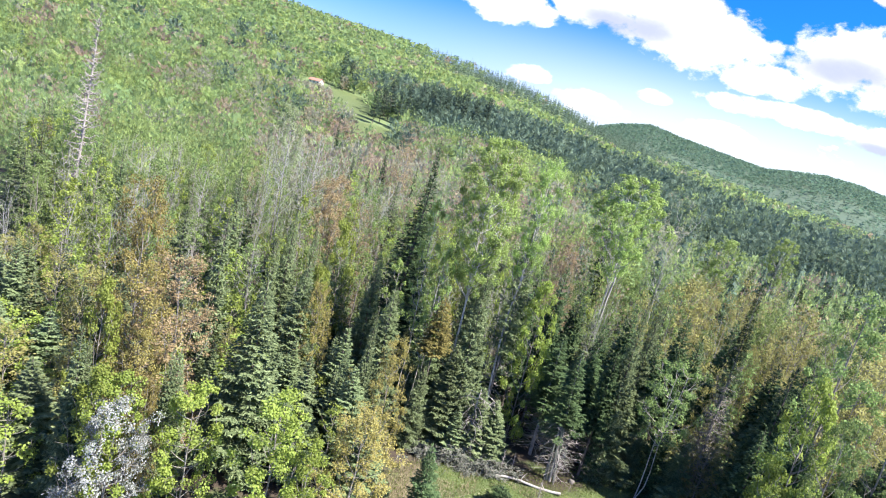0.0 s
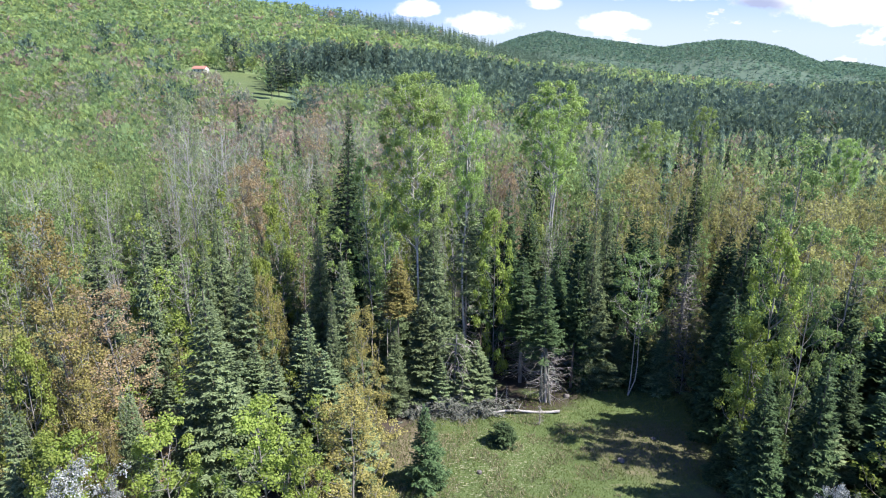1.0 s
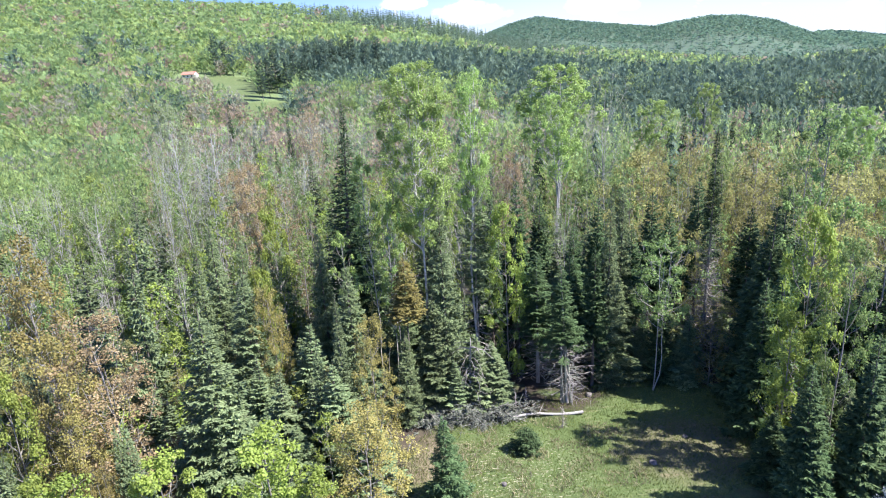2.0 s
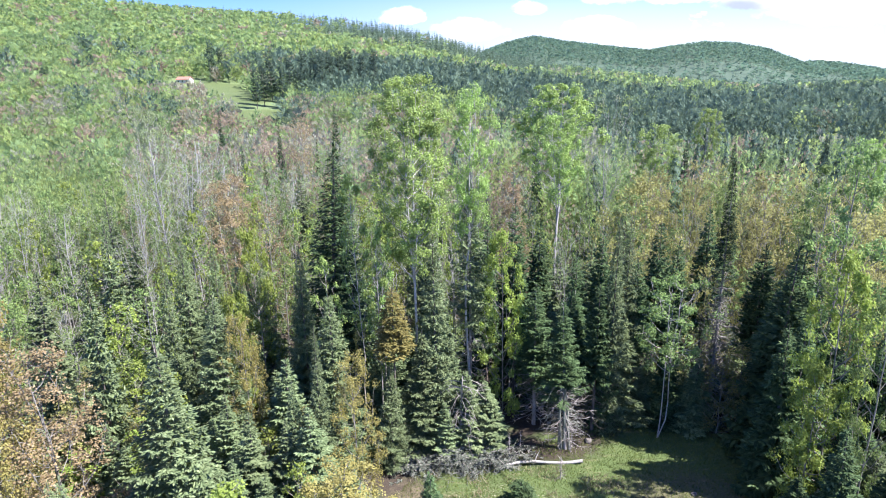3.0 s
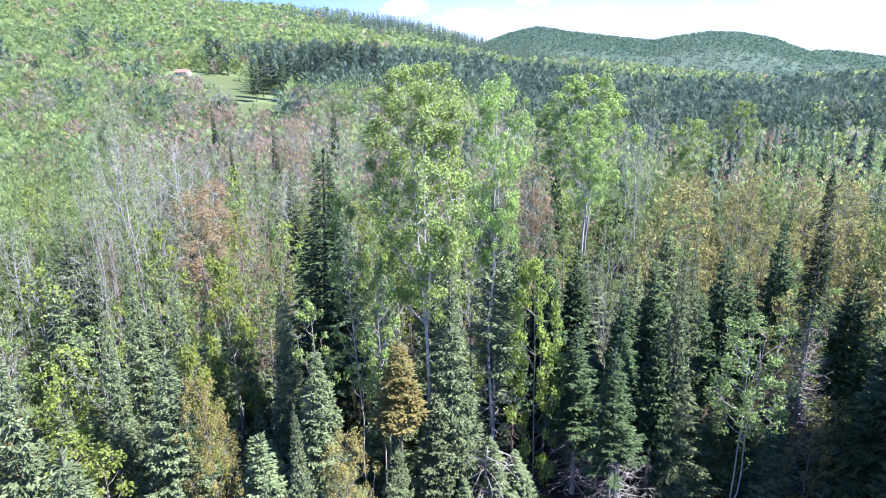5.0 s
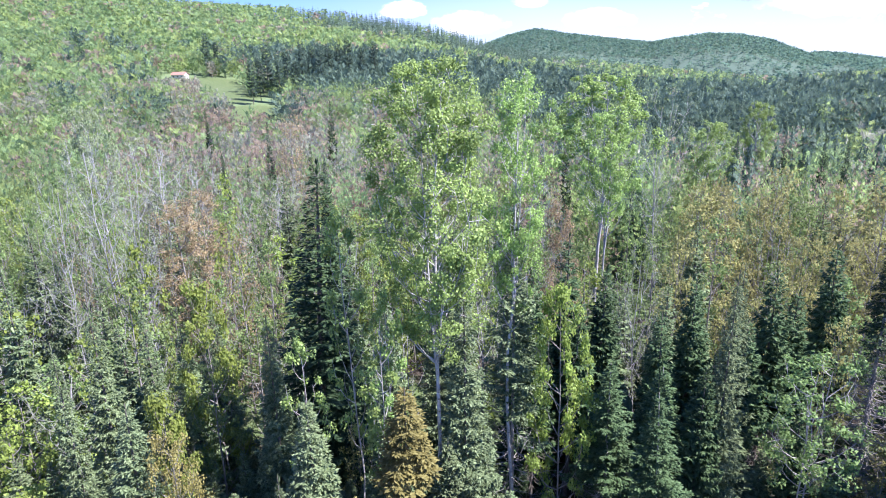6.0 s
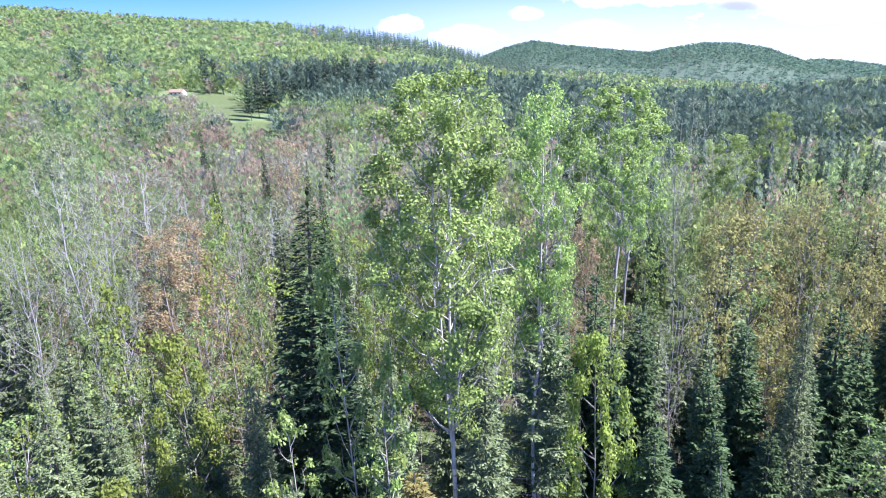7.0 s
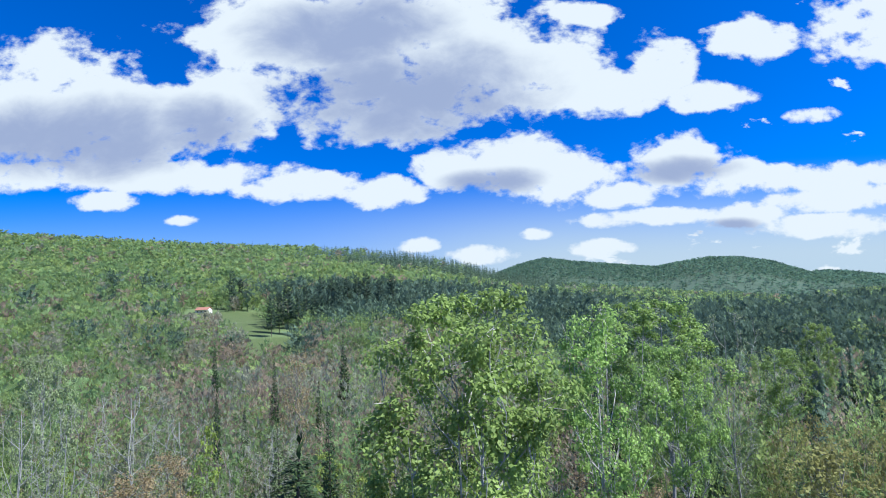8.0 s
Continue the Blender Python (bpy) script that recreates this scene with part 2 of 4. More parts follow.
B_BIRCH = bark("birch_bark", (0.30, 0.28, 0.27), (0.56, 0.53, 0.51), 5.0, 0.6, 0.7)
B_GREY = bark("grey_bark", (0.16, 0.145, 0.13), (0.36, 0.34, 0.32), 7.0)
B_BROWN = bark("spruce_bark", (0.085, 0.07, 0.06), (0.22, 0.19, 0.17), 9.0)
B_DEAD = bark("dead_wood", (0.24, 0.21, 0.20), (0.48, 0.45, 0.44), 9.0)
B_BRUSH = bark("weathered_brush", (0.11, 0.125, 0.10), (0.29, 0.31, 0.27), 9.0)
B_PALE = bark("pale_limb_bark", (0.26, 0.26, 0.26), (0.52, 0.51, 0.52), 7.0)
M_WHITEWALL = plain("white_siding", (0.58, 0.58, 0.58), (0.70, 0.70, 0.69), 1.0)
M_ROOF = plain("faded_red_roofing", (0.30, 0.13, 0.10), (0.38, 0.18, 0.14), 2.0)
M_GLASS = plain("dark_window", (0.03, 0.035, 0.04), (0.05, 0.055, 0.06), 2.0, 0.15)

# ---- shapes ----
rng = np.random.default_rng(7)


class Raw:
    """Gathers loose faces as arrays and turns them into one mesh."""

    def __init__(self):
        self.v, self.f, self.n = [], [], 0

    def quads(self, corners):
        """corners: k x 4 x 3."""
        k = len(corners)
        if k:
            self.v.append(corners.reshape(-1, 3))
            self.f.append(np.arange(4 * k).reshape(k, 4) + self.n)
            self.n += 4 * k

    def tube(self, points, radii, sides):
        points, k = np.asarray(points, float), len(points)
        d = np.gradient(points, axis=0)
        d /= np.linalg.norm(d, axis=1, keepdims=True) + 1e-9
        ref = np.where(np.abs(d[:, 2:3]) > 0.9, [[1.0, 0, 0]], [[0, 0, 1.0]])
        a = np.cross(d, ref)
        a /= np.linalg.norm(a, axis=1, keepdims=True) + 1e-9
        b = np.cross(d, a)
        w = np.linspace(0, 2 * np.pi, sides, endpoint=False)
        ring = (np.cos(w)[None, :, None] * a[:, None] + np.sin(w)[None, :, None] * b[:, None]) * np.asarray(radii, float)[:, None, None]
        self.v.append((points[:, None] + ring).reshape(-1, 3))
        i, j = np.meshgrid(np.arange(k - 1), np.arange(sides), indexing="ij")
        j2 = (j + 1) % sides
        self.f.append(np.stack([i * sides + j, i * sides + j2, (i + 1) * sides + j2, (i + 1) * sides + j], -1).reshape(-1, 4) + self.n)
        self.n += k * sides

    def mesh(self, name, material, smooth=False):
        v, f = np.concatenate(self.v), np.concatenate(self.f)
        return mesh_of(name, v, f, material, smooth)


def mesh_of(name, v, f, material, smooth=False):
    me = bpy.data.meshes.new(name)
    k, w = f.shape
    me.vertices.add(len(v))
    me.vertices.foreach_set("co", v.astype(np.float32).ravel())
    me.loops.add(k * w)
    me.loops.foreach_set("vertex_index", f.astype(np.int32).ravel())
    me.polygons.add(k)
    me.polygons.foreach_set("loop_start", np.arange(0, k * w, w, dtype=np.int32))
    me.polygons.foreach_set("use_smooth", np.full(k, smooth, dtype=bool))
    me.materials.append(material)
    me.update(calc_edges=True)
    return me


def part(name, me, parent, label=""):
    ob = new(name, me)
    ob.parent = parent
    return tagged(ob, label)


def unit(v):
    return v / (np.linalg.norm(v, axis=-1, keepdims=True) + 1e-9)


def leaves(raw, at, size, r, out=None, wide=0.66, spread=0.35):
    """A rhombic leaf at every place in at, facing mostly along out."""
    k = len(at)
    face = unit(r.normal(size=(k, 3)) * 0.75 + (0 if out is None else out) + [0, 0, 0.5])
    side = unit(np.cross(face, r.normal(size=(k, 3))))
    along = np.cross(side, face)
    s = size * r.uniform(1 - spread, 1 + spread, (k, 1))
    tip, mid = along * s, along * s * 0.5
    raw.quads(np.stack([at, at + mid + side * s * wide * 0.5, at + tip, at + mid - side * s * wide * 0.5], 1))


def broadleaf(seed, height, base, radius, limbs, count, size, thick, shape="round", clump=0.30, twigs=5, wobble=0.03, fork=False, bias=0.85, steep=1.0, twin=0.0, fill=0.6):
    """Trunk, limbs and leaves, each as one mesh. base: where the crown starts. twin: how far apart two stems grow from one root. fill: share of the twigs in leaf."""
    r = np.random.default_rng(seed)
    wood, boughs, leaf = Raw(), Raw(), Raw()
    k = 9
    z = np.linspace(0, height * 0.92, k)
    path = np.stack([np.cumsum(r.normal(0, wobble, k)) * height * 0.12, np.cumsum(r.normal(0, wobble, k)) * height * 0.12, z], 1)
    path[:, :2] -= path[0, :2]
    wood.tube(path, thick * (1 - 0.9 * (z / height)) + 0.008, 7)
    ends = []
    stems = [path]
    if fork:
        s = path[4:].copy()
        s[:, 0] += np.linspace(0, radius * 0.34, len(s))
        s[:, 1] += np.linspace(0, radius * 0.16, len(s))
        wood.tube(s, np.linspace(thick * 0.5, 0.012, len(s)), 6)
        stems.append(s)
    if twin:
        s = path.copy()
        sway = np.linspace(0, 1, k)
        s[:, 0] += twin * (0.25 + 0.75 * sway) + 0.10 * np.sin(sway * 9)
        s[:, 1] += 0.3 * twin * sway
        s[0] = path[0]
        wood.tube(s, thick * 0.85 * (1 - 0.9 * (z / height)) + 0.008, 7)
        stems.append(s)

    def reach_at(t):
        if shape == "vase":
            return radius * min(1.0, 0.35 + 0.85 * t) * math.sqrt(max(0.0, 1 - max(0.0, (t - 0.72) / 0.28) ** 2))
        if shape == "bush":
            return radius * min(1.0, 0.72 + 0.9 * t) * math.sqrt(max(0.0, 1 - max(0.0, (t - 0.40) / 0.60) ** 2))
        return radius * min(1.0, 0.50 + 1.0 * t) * math.sqrt(max(0.0, 1 - max(0.0, (t - 0.55) / 0.45) ** 2))

    for n in range(limbs):
        stem = stems[n % len(stems)]
        t = ((n + r.uniform(0, 1)) / limbs) ** bias
        az = n * 2.4 + r.uniform(-0.5, 0.5)
        out = reach_at(t) * r.uniform(0.5, 1.0)
        top = base + (height - base) * t
        low = max(base * 0.85, top - steep * out * r.uniform(0.55, 1.3) - 0.04 * height)
        start = np.array([np.interp(low, stem[:, 2], stem[:, c]) for c in range(3)])
        end = np.array([np.interp(top, stem[:, 2], stem[:, c]) for c in range(3)]) * [1, 1, 0] + [math.cos(az) * out, math.sin(az) * out, top]
        u = np.linspace(0, 1, 5)[:, None]
        span = np.linalg.norm(end - start)
        bow = np.array([math.cos(az), math.sin(az), -0.5]) * span * 0.16
        limb = start + (end - start) * u + bow * np.sin(np.pi * u) + r.normal(0, 0.035, (5, 3)) * span * u
        boughs.tube(limb, np.linspace(max(0.020, thick * 0.32 * (1.15 - t)), 0.007, 5), 4)
        d = unit(end - start)
        for q in range(twigs):
            w = r.uniform(0.45, 1.0)
            a = np.array([np.interp(w, u[:, 0], limb[:, c]) for c in range(3)])
            dd = unit(d * 0.6 + r.normal(0, 0.75, 3) + [0, 0, 0.2])
            b = a + dd * radius * r.uniform(0.16, 0.38)
            b[2] = min(b[2], height)
            if count > 3000 or q % 3 == 0 or twigs > 5:
                boughs.tube(np.stack([a, b]), [0.011, 0.004], 3)
            ends.append((a, b))
    ends = np.array(ends)
    sites = r.permutation(len(ends))[:max(8, int(len(ends) * fill))]
    pick = sites[r.integers(0, len(sites), count)]
    w = r.uniform(0.55, 1.0, len(ends))[pick][:, None]
    d = unit(r.normal(size=(count, 3)))
    reach = clump * r.uniform(0.6, 1.25, len(ends))[pick][:, None]
    at = ends[pick, 0] * (1 - w) + ends[pick, 1] * w + d * reach * r.uniform(0.25, 1.0, (count, 1)) ** 0.6 * [1, 1, 0.75]
    axis = unit(at - [0, 0, base + 0.35 * (height - base)])
    leaves(leaf, at, size, r, d * 0.8 + axis * 0.5)
    return wood, boughs, leaf


def conifer(seed, height, radius, base=0.06, step=0.30, arms=6, droop=0.30, full=1.0, blade=0.20, thick=None, bare=0.0, curve=1.05, stub=0.022, fine=True, ragged=0.12):
    """Trunk, dead stubs and boughs of a spruce or fir, the boughs in whorls with a herringbone of small sprays. bare: share of the height below which the arms carry no needles."""
    r = np.random.default_rng(seed)
    wood, boughs, leaf = Raw(), Raw(), Raw()
    thick = thick or height * 0.011
    z = np.linspace(0, height, 7)
    lean = r.normal(0, 0.010, 2)
    path = np.stack([z * lean[0], z * lean[1], z], 1)
    wood.tube(path, thick * (1 - z / height) + 0.012, 7)
    zz = height * base
    quads = []
    up = np.array([0, 0, 1.0])
    turn = 0.0

    def sprays(at, d, length, wide):
        across = unit(np.cross(d, r.normal(0, 0.38, d.shape) + up)) * (length * wide)
        quads.append(np.stack([at, at + d * length * 0.5 + across, at + d * length, at + d * length * 0.5 - across], 1))

    while zz < height * 0.975:
        t = zz / height
        number = max(4, int(round(arms * (1.0 if t < 0.8 else 0.8))))
        turn += 2.4
        for n in range(number):
            az = turn + 2 * math.pi * n / number + r.normal(0, 0.22)
            span = radius * (1 - t) ** curve * r.uniform(1 - 2 * ragged, 1 + ragged) + 0.03
            if r.random() < ragged:
                span *= 0.6
            if t < 0.16:
                span *= 0.78 + 1.35 * t
            a = np.array([lean[0] * zz, lean[1] * zz, zz + r.uniform(-0.3, 0.3) * step])
            out = np.array([math.cos(az), math.sin(az), 0])
            side = np.array([-math.sin(az), math.cos(az), 0])
            u = np.linspace(0, 1, 5)
            rise = -droop * (1.1 - 1.5 * t) + 0.55 * max(0.0, t - 0.55) + r.normal(0, 0.07)
            spine = a + out * (u * span)[:, None] + up * ((rise * u + 0.22 * u ** 2.6 - 0.06 * np.sin(np.pi * u)) * span)[:, None]
            if t < bare * r.uniform(0.75, 1.15):
                if r.random() < 0.8:
                    crook = spine + r.normal(0, 0.05, (5, 3)) * u[:, None] * span
                    boughs.tube(crook, np.linspace(stub, stub * 0.22, 5), 3)
                    for q in range(6):
                        c = crook[r.integers(1, 5)]
                        e = c + (out * 0.5 + side * r.uniform(-1, 1) + [0, 0, r.uniform(-0.7, 0.3)]) * 0.36 * span
                        boughs.tube(np.stack([c, (c + e) / 2 + r.normal(0, 0.04, 3), e]), [stub * 0.4, stub * 0.3, stub * 0.12], 3)
                continue
            small = min(1.0, 0.45 + 0.8 * span)
            k = max(3, int(full * (2.5 + span * (10 if fine else 9))))
            w = np.tile((np.arange(k) + r.uniform(0, 1, k)) / k * 0.86 + 0.12, 2)
            sign = np.repeat([-1.0, 1.0], k)
            at = np.stack([np.interp(w, u, spine[:, i]) for i in range(3)], 1)
            fwd = r.uniform(0.55, 0.95, 2 * k)
            d = unit(out * fwd[:, None] + side * (sign * r.uniform(0.6, 1.0, 2 * k))[:, None] + up * r.uniform(-0.34, 0.10, (2 * k, 1)))
            twig = (blade * 0.55 + (0.30 * span + 0.05) * (1.08 - w) ** 0.8)[:, None] * r.uniform(0.75, 1.2, (2 * k, 1))
            if fine:
                for part_way in (0.2, 0.45, 0.7, 0.9):
                    h = r.choice([-1.0, 1.0], (2 * k, 1))
                    dd = unit(d + h * np.cross(d, up) * r.uniform(0.25, 0.75, (2 * k, 1)) + up * r.uniform(-0.35, 0.22, (2 * k, 1)))
                    sprays(at + d * twig * part_way - up * 0.05 * part_way, dd, small * blade * r.uniform(0.7, 1.25, (2 * k, 1)), 0.20)
                sprays(at, d, twig * 0.85, 0.10)
            else:
                sprays(at, d, small * (twig * 1.1 + 0.05), 0.19)
                sprays(at + d * twig * 0.3, unit(d + up * r.uniform(-0.8, 0.25, (2 * k, 1)) + r.normal(0, 0.3, (2 * k, 3))), small * (twig * 0.8 + 0.06), 0.18)
            tips = unit(out + side * r.uniform(-0.5, 0.5, (5, 1)) + up * r.uniform(-0.1, 0.35, (5, 1)))
            sprays(np.repeat(spine[3:4] * 0.4 + spine[4:5] * 0.6, 5, 0), tips, small * blade * r.uniform(0.7, 1.2, (5, 1)), 0.18)
        zz += step * (0.72 + 0.55 * (1 - t)) * r.uniform(0.85, 1.15)
    tip = np.array([lean[0] * height, lean[1] * height, height])
    c = np.stack([tip - [0, 0, 0.55], tip - [0, 0, 0.45], tip - [0, 0, 0.35], tip - [0, 0, 0.3], tip - [0, 0, 0.2], tip - [0, 0, 0.2]])
    sprays(c, unit(np.concatenate([r.normal(0, 0.35, (6, 2)), np.ones((6, 1))], 1)), np.full((6, 1), 0.30), 0.13)
    leaf.quads(np.concatenate(quads))
    return wood, boughs, leaf


def plant(name, wood, boughs, leaf, bark_mat, leaf_mat, label, category="tree", group="", crown="crown"):
    """A tree as an Empty at its foot with a trunk, branchwork and a crown; stands aside as a pattern until it is copied."""
    root = new(name)
    part("trunk", wood.mesh(name + "_trunk", bark_mat, True), root)
    if boughs.n:
        part("branchwork", boughs.mesh(name + "_branches", bark_mat, True), root)
    part(crown, leaf.mesh(name + "_crown", leaf_mat), root)
    return tagged(root, label, category, group)


# ---- ground ----
PROFILE_NEAR = [(-60, 8.6), (-37, 8.3), (-29, 8.0), (-21, 7.65), (-17, 7.5), (-12.2, 7.3), (-7.2, 6.95), (-2.1, 6.3), (3.1, 5.1),
                (6.7, 3.9), (13.6, 2.6), (23.5, 1.1), (32.4, 0.3), (38.9, 0.7), (60, 1.2)]
PROFILE_FAR = [(-60, 1.5), (0, 2.0), (5, 3.3), (6.7, 4.0), (8.3, 4.5), (10.7, 4.95), (11.7, 4.8), (13.2, 4.5), (16.7, 4.0), (21, 3.45), (23.2, 3.75), (25.5, 3.95),
               (28, 3.75), (30.3, 3.25), (33.0, 2.1), (34.2, 2.15), (36, 1.9), (38.5, 1.4), (45, 0.8), (60, 0.0)]
EYE_Z, NEAR_R, FAR_R = 18.3, 820.0, 2050.0


def terrain(x, y):
    """Height of the land: a flat bottom, the wooded hill to the left, the far range to the right."""
    x, y = np.asarray(x, float), np.asarray(y, float) - 15.0
    r = np.hypot(x, y) + 1e-6
    az = np.degrees(np.arctan2(x, y))
    front = np.clip((75 - np.abs(az)) / 25, 0, 1)
    e1 = np.interp(az, *np.transpose(PROFILE_NEAR)) * front
    e2 = np.interp(az, *np.transpose(PROFILE_FAR)) * front
    crest1 = EYE_Z - 13 + NEAR_R * np.tan(np.radians(e1))
    crest2 = EYE_Z - 12 + FAR_R * np.tan(np.radians(e2))
    s = np.clip((r - 110) / (NEAR_R - 110), 0, 1)
    rise = 0.22 * s + 0.78 * s ** 1.7
    h1 = np.where(r < NEAR_R, crest1 * rise, crest1 * np.exp(-((r - NEAR_R) / 420) ** 2))
    s2 = np.clip((r - 900) / (FAR_R - 900), 0, 1)
    h2 = np.where(r < FAR_R, crest2 * s2 * s2 * (3 - 2 * s2), crest2 * np.exp(-((r - FAR_R) / 900) ** 2))
    h = np.where(r < NEAR_R, h1, np.maximum(h1, h2))
    knoll = np.sin(x * 0.021 + 1.3) * np.cos(y * 0.017) * 3.0 + np.sin(x * 0.05) * np.sin(y * 0.043 + 2) * 1.4
    swell = np.clip((r - 130) / 250, 0, 1) * np.clip((NEAR_R - r) / 250, 0, 1)
    bumps = 0.10 * np.sin(x * 0.7) * np.cos(y * 0.55) + 0.05 * np.sin(x * 1.9 + y)
    dip = -5.0 * np.exp(-((r - 160) / 36) ** 2) * front
    return h + dip + knoll * swell + bumps * np.clip((200 - r) / 100, 0, 1)


def ground_z(x, y):
    return float(terrain(x, y))


def ground_sheet():
    azs = np.radians(np.r_[np.linspace(-180, -62, 24, endpoint=False), np.linspace(-62, 62, 180), np.linspace(62, 180, 25)[1:]])
    rs = np.r_[np.linspace(0.5, 60, 70), np.geomspace(61, 4600, 130)]
    rr, aa = np.meshgrid(rs, azs, indexing="ij")
    x, y = rr * np.sin(aa), rr * np.cos(aa) + 15
    v = np.stack([x, y, terrain(x, y)], -1).reshape(-1, 3)
    k = len(azs)
    i, j = np.meshgrid(np.arange(len(rs) - 1), np.arange(k - 1), indexing="ij")
    f = np.stack([i * k + j, i * k + j + 1, (i + 1) * k + j + 1, (i + 1) * k + j], -1).reshape(-1, 4)[:, ::-1]
    return v, f


def ground_material():
    """Forest litter, with grass in the clearing and on the far lawn, straw and bare earth in patches."""
    m, net, out = fresh("forest_ground")
    pos = net.add("ShaderNodeNewGeometry").outputs["Position"]
    xyz = net.add("ShaderNodeSeparateXYZ", Vector=pos)
    px, py = xyz.outputs[0], xyz.outputs[1]
    n1, n2, n3 = net.noise(pos, 0.35, 5.0, 0.6), net.noise(pos, 2.2, 5.0, 0.65), net.noise(pos, 14.0, 4.0, 0.7)

    def spot(x, y, a, b, edge=0.35):
        dx = net.math("POWER", net.math("DIVIDE", net.math("SUBTRACT", px, x), a), 2.0)
        dy = net.math("POWER", net.math("DIVIDE", net.math("SUBTRACT", py, y), b), 2.0)
        d = net.math("ADD", net.math("ADD", dx, dy), net.math("MULTIPLY", net.math("SUBTRACT", n2, 0.5), 1.2))
        return net.smooth(d, 1 + edge, 1 - edge)

    litter = net.ramp(n3, [(0.25, (0.02, 0.014, 0.010)), (0.5, (0.042, 0.031, 0.023)), (0.75, (0.08, 0.06, 0.045))])
    moss = net.ramp(n3, [(0.3, (0.05, 0.08, 0.025)), (0.7, (0.11, 0.15, 0.05))])
    wood_floor = net.mix(net.smooth(net.math("ADD", n1, net.smooth(py, 34.0, 42.0, 0.0, 0.12)), 0.5, 0.66), litter, moss)
    grass = net.ramp(n3, [(0.25, (0.040, 0.066, 0.018)), (0.5, (0.066, 0.099, 0.028)), (0.75, (0.10, 0.134, 0.043))])
    straw = net.ramp(n3, [(0.3, (0.13, 0.115, 0.06)), (0.7, (0.25, 0.225, 0.14))])
    earth = net.ramp(n3, [(0.3, (0.07, 0.05, 0.035)), (0.7, (0.16, 0.12, 0.085))])
    streak = net.noise(net.scaled(pos, (0.55, 2.2, 1.0)), 1.6, 5.0, 0.7)
    grass = net.mix(net.math("MULTIPLY", net.smooth(streak, 0.50, 0.72), net.smooth(net.noise(pos, 0.28, 3.0), 0.42, 0.62, 0.25, 0.9)), grass, straw)
    grass = net.mix(spot(-1.7, 26.9, 1.7, 2.1), grass, net.mix(0.5, earth, straw))
    grass = net.mix(spot(11.6, 26.2, 3.2, 2.6, 0.7), grass, net.mix(0.45, earth, grass))
    green = net.math("MAXIMUM", spot(4.0, 24.0, 7.0, 6.5), spot(11.2, 27.8, 6.0, 5.4))
    green = net.math("MAXIMUM", green, spot(2.5, 6.0, 16.0, 17.0))
    green = net.math("MULTIPLY", green, net.math("SUBTRACT", 1.0, spot(5.6, 33.2, 4.4, 3.3)))
    flecks = net.noise(net.scaled(pos, (1.3, 4.5, 1.0)), 3.0, 4.0, 0.7)
    grass = net.mix(net.math("MULTIPLY", net.smooth(flecks, 0.56, 0.64), spot(2.8, 25.4, 3.6, 2.8, 0.6)), grass, (0.34, 0.32, 0.23, 1))
    lawn = net.math("MAXIMUM", net.math("MAXIMUM", spot(-122, 358, 26, 32, 0.2), spot(-94, 300, 20, 40, 0.2)), spot(-66, 238, 24, 32, 0.2))
    herbs = net.ramp(n2, [(0.3, (0.075, 0.115, 0.045)), (0.7, (0.14, 0.19, 0.075))])
    herbs = net.mix(net.smooth(py, 700.0, 1000.0), herbs, (0.05, 0.085, 0.055, 1))
    wood_floor = net.mix(net.smooth(py, 60.0, 160.0), wood_floor, herbs)
    col = net.mix(net.math("MAXIMUM", green, lawn), wood_floor, grass)
    bump = net.add("ShaderNodeBump", Height=n3, Strength=0.7, Distance=0.06)
    p = net.add("ShaderNodeBsdfPrincipled", Base_Color=col, Roughness=0.95, Normal=bump.outputs[0])
    net.tree.links.new(p.outputs[0], out.inputs[0])
    return m


gv, gf = ground_sheet()
ground = tagged(new("ground", mesh_of("ground", gv, gf, ground_material(), True)), "grassy clearing and forest floor rising to wooded hills", "ground", kind="structure")

# ---- the trees that stand out: x, y, height of the top, crown radius ----
SNAG_AT = [
    (-38.7, 46, 21.2, 1.7),
]
RED_AT = [
    (5.5, 41, 13, 0.8), (-13.3, 22.8, 10.4, 2.4), (-16.2, 50, 12, 2.7), (-15.2, 75, 15.8, 2.1), (-15.8, 52, 12.1, 2.2), (8.5, 60, 12, 2),
    (-16.6, 85, 14.7, 2.6),
]
SPRUCE2_AT = [
    (14.1, 23.5, 3.8, 1.4), (14.7, 21.5, 4.2, 1.3), (14.4, 21.6, 7.1, 1.6), (16.6, 21.6, 8.1, 1.6), (16.6, 27.4, 8.8, 2.4), (18.4, 31.8, 11.8, 2.6), (16.9, 30, 11.2, 2.6),
    (9.3, 33, 8.8, 1.1), (19.1, 34, 8.4, 2.2), (18.1, 32, 6.3, 1.8), (16.1, 24, 6.3, 1.5), (22, 28, 9.3, 2), (12.9, 33, 6.5, 1.4),
    (-11.7, 20, 7.2, 1.3), (-14.7, 18, 7.7, 1.2),
]
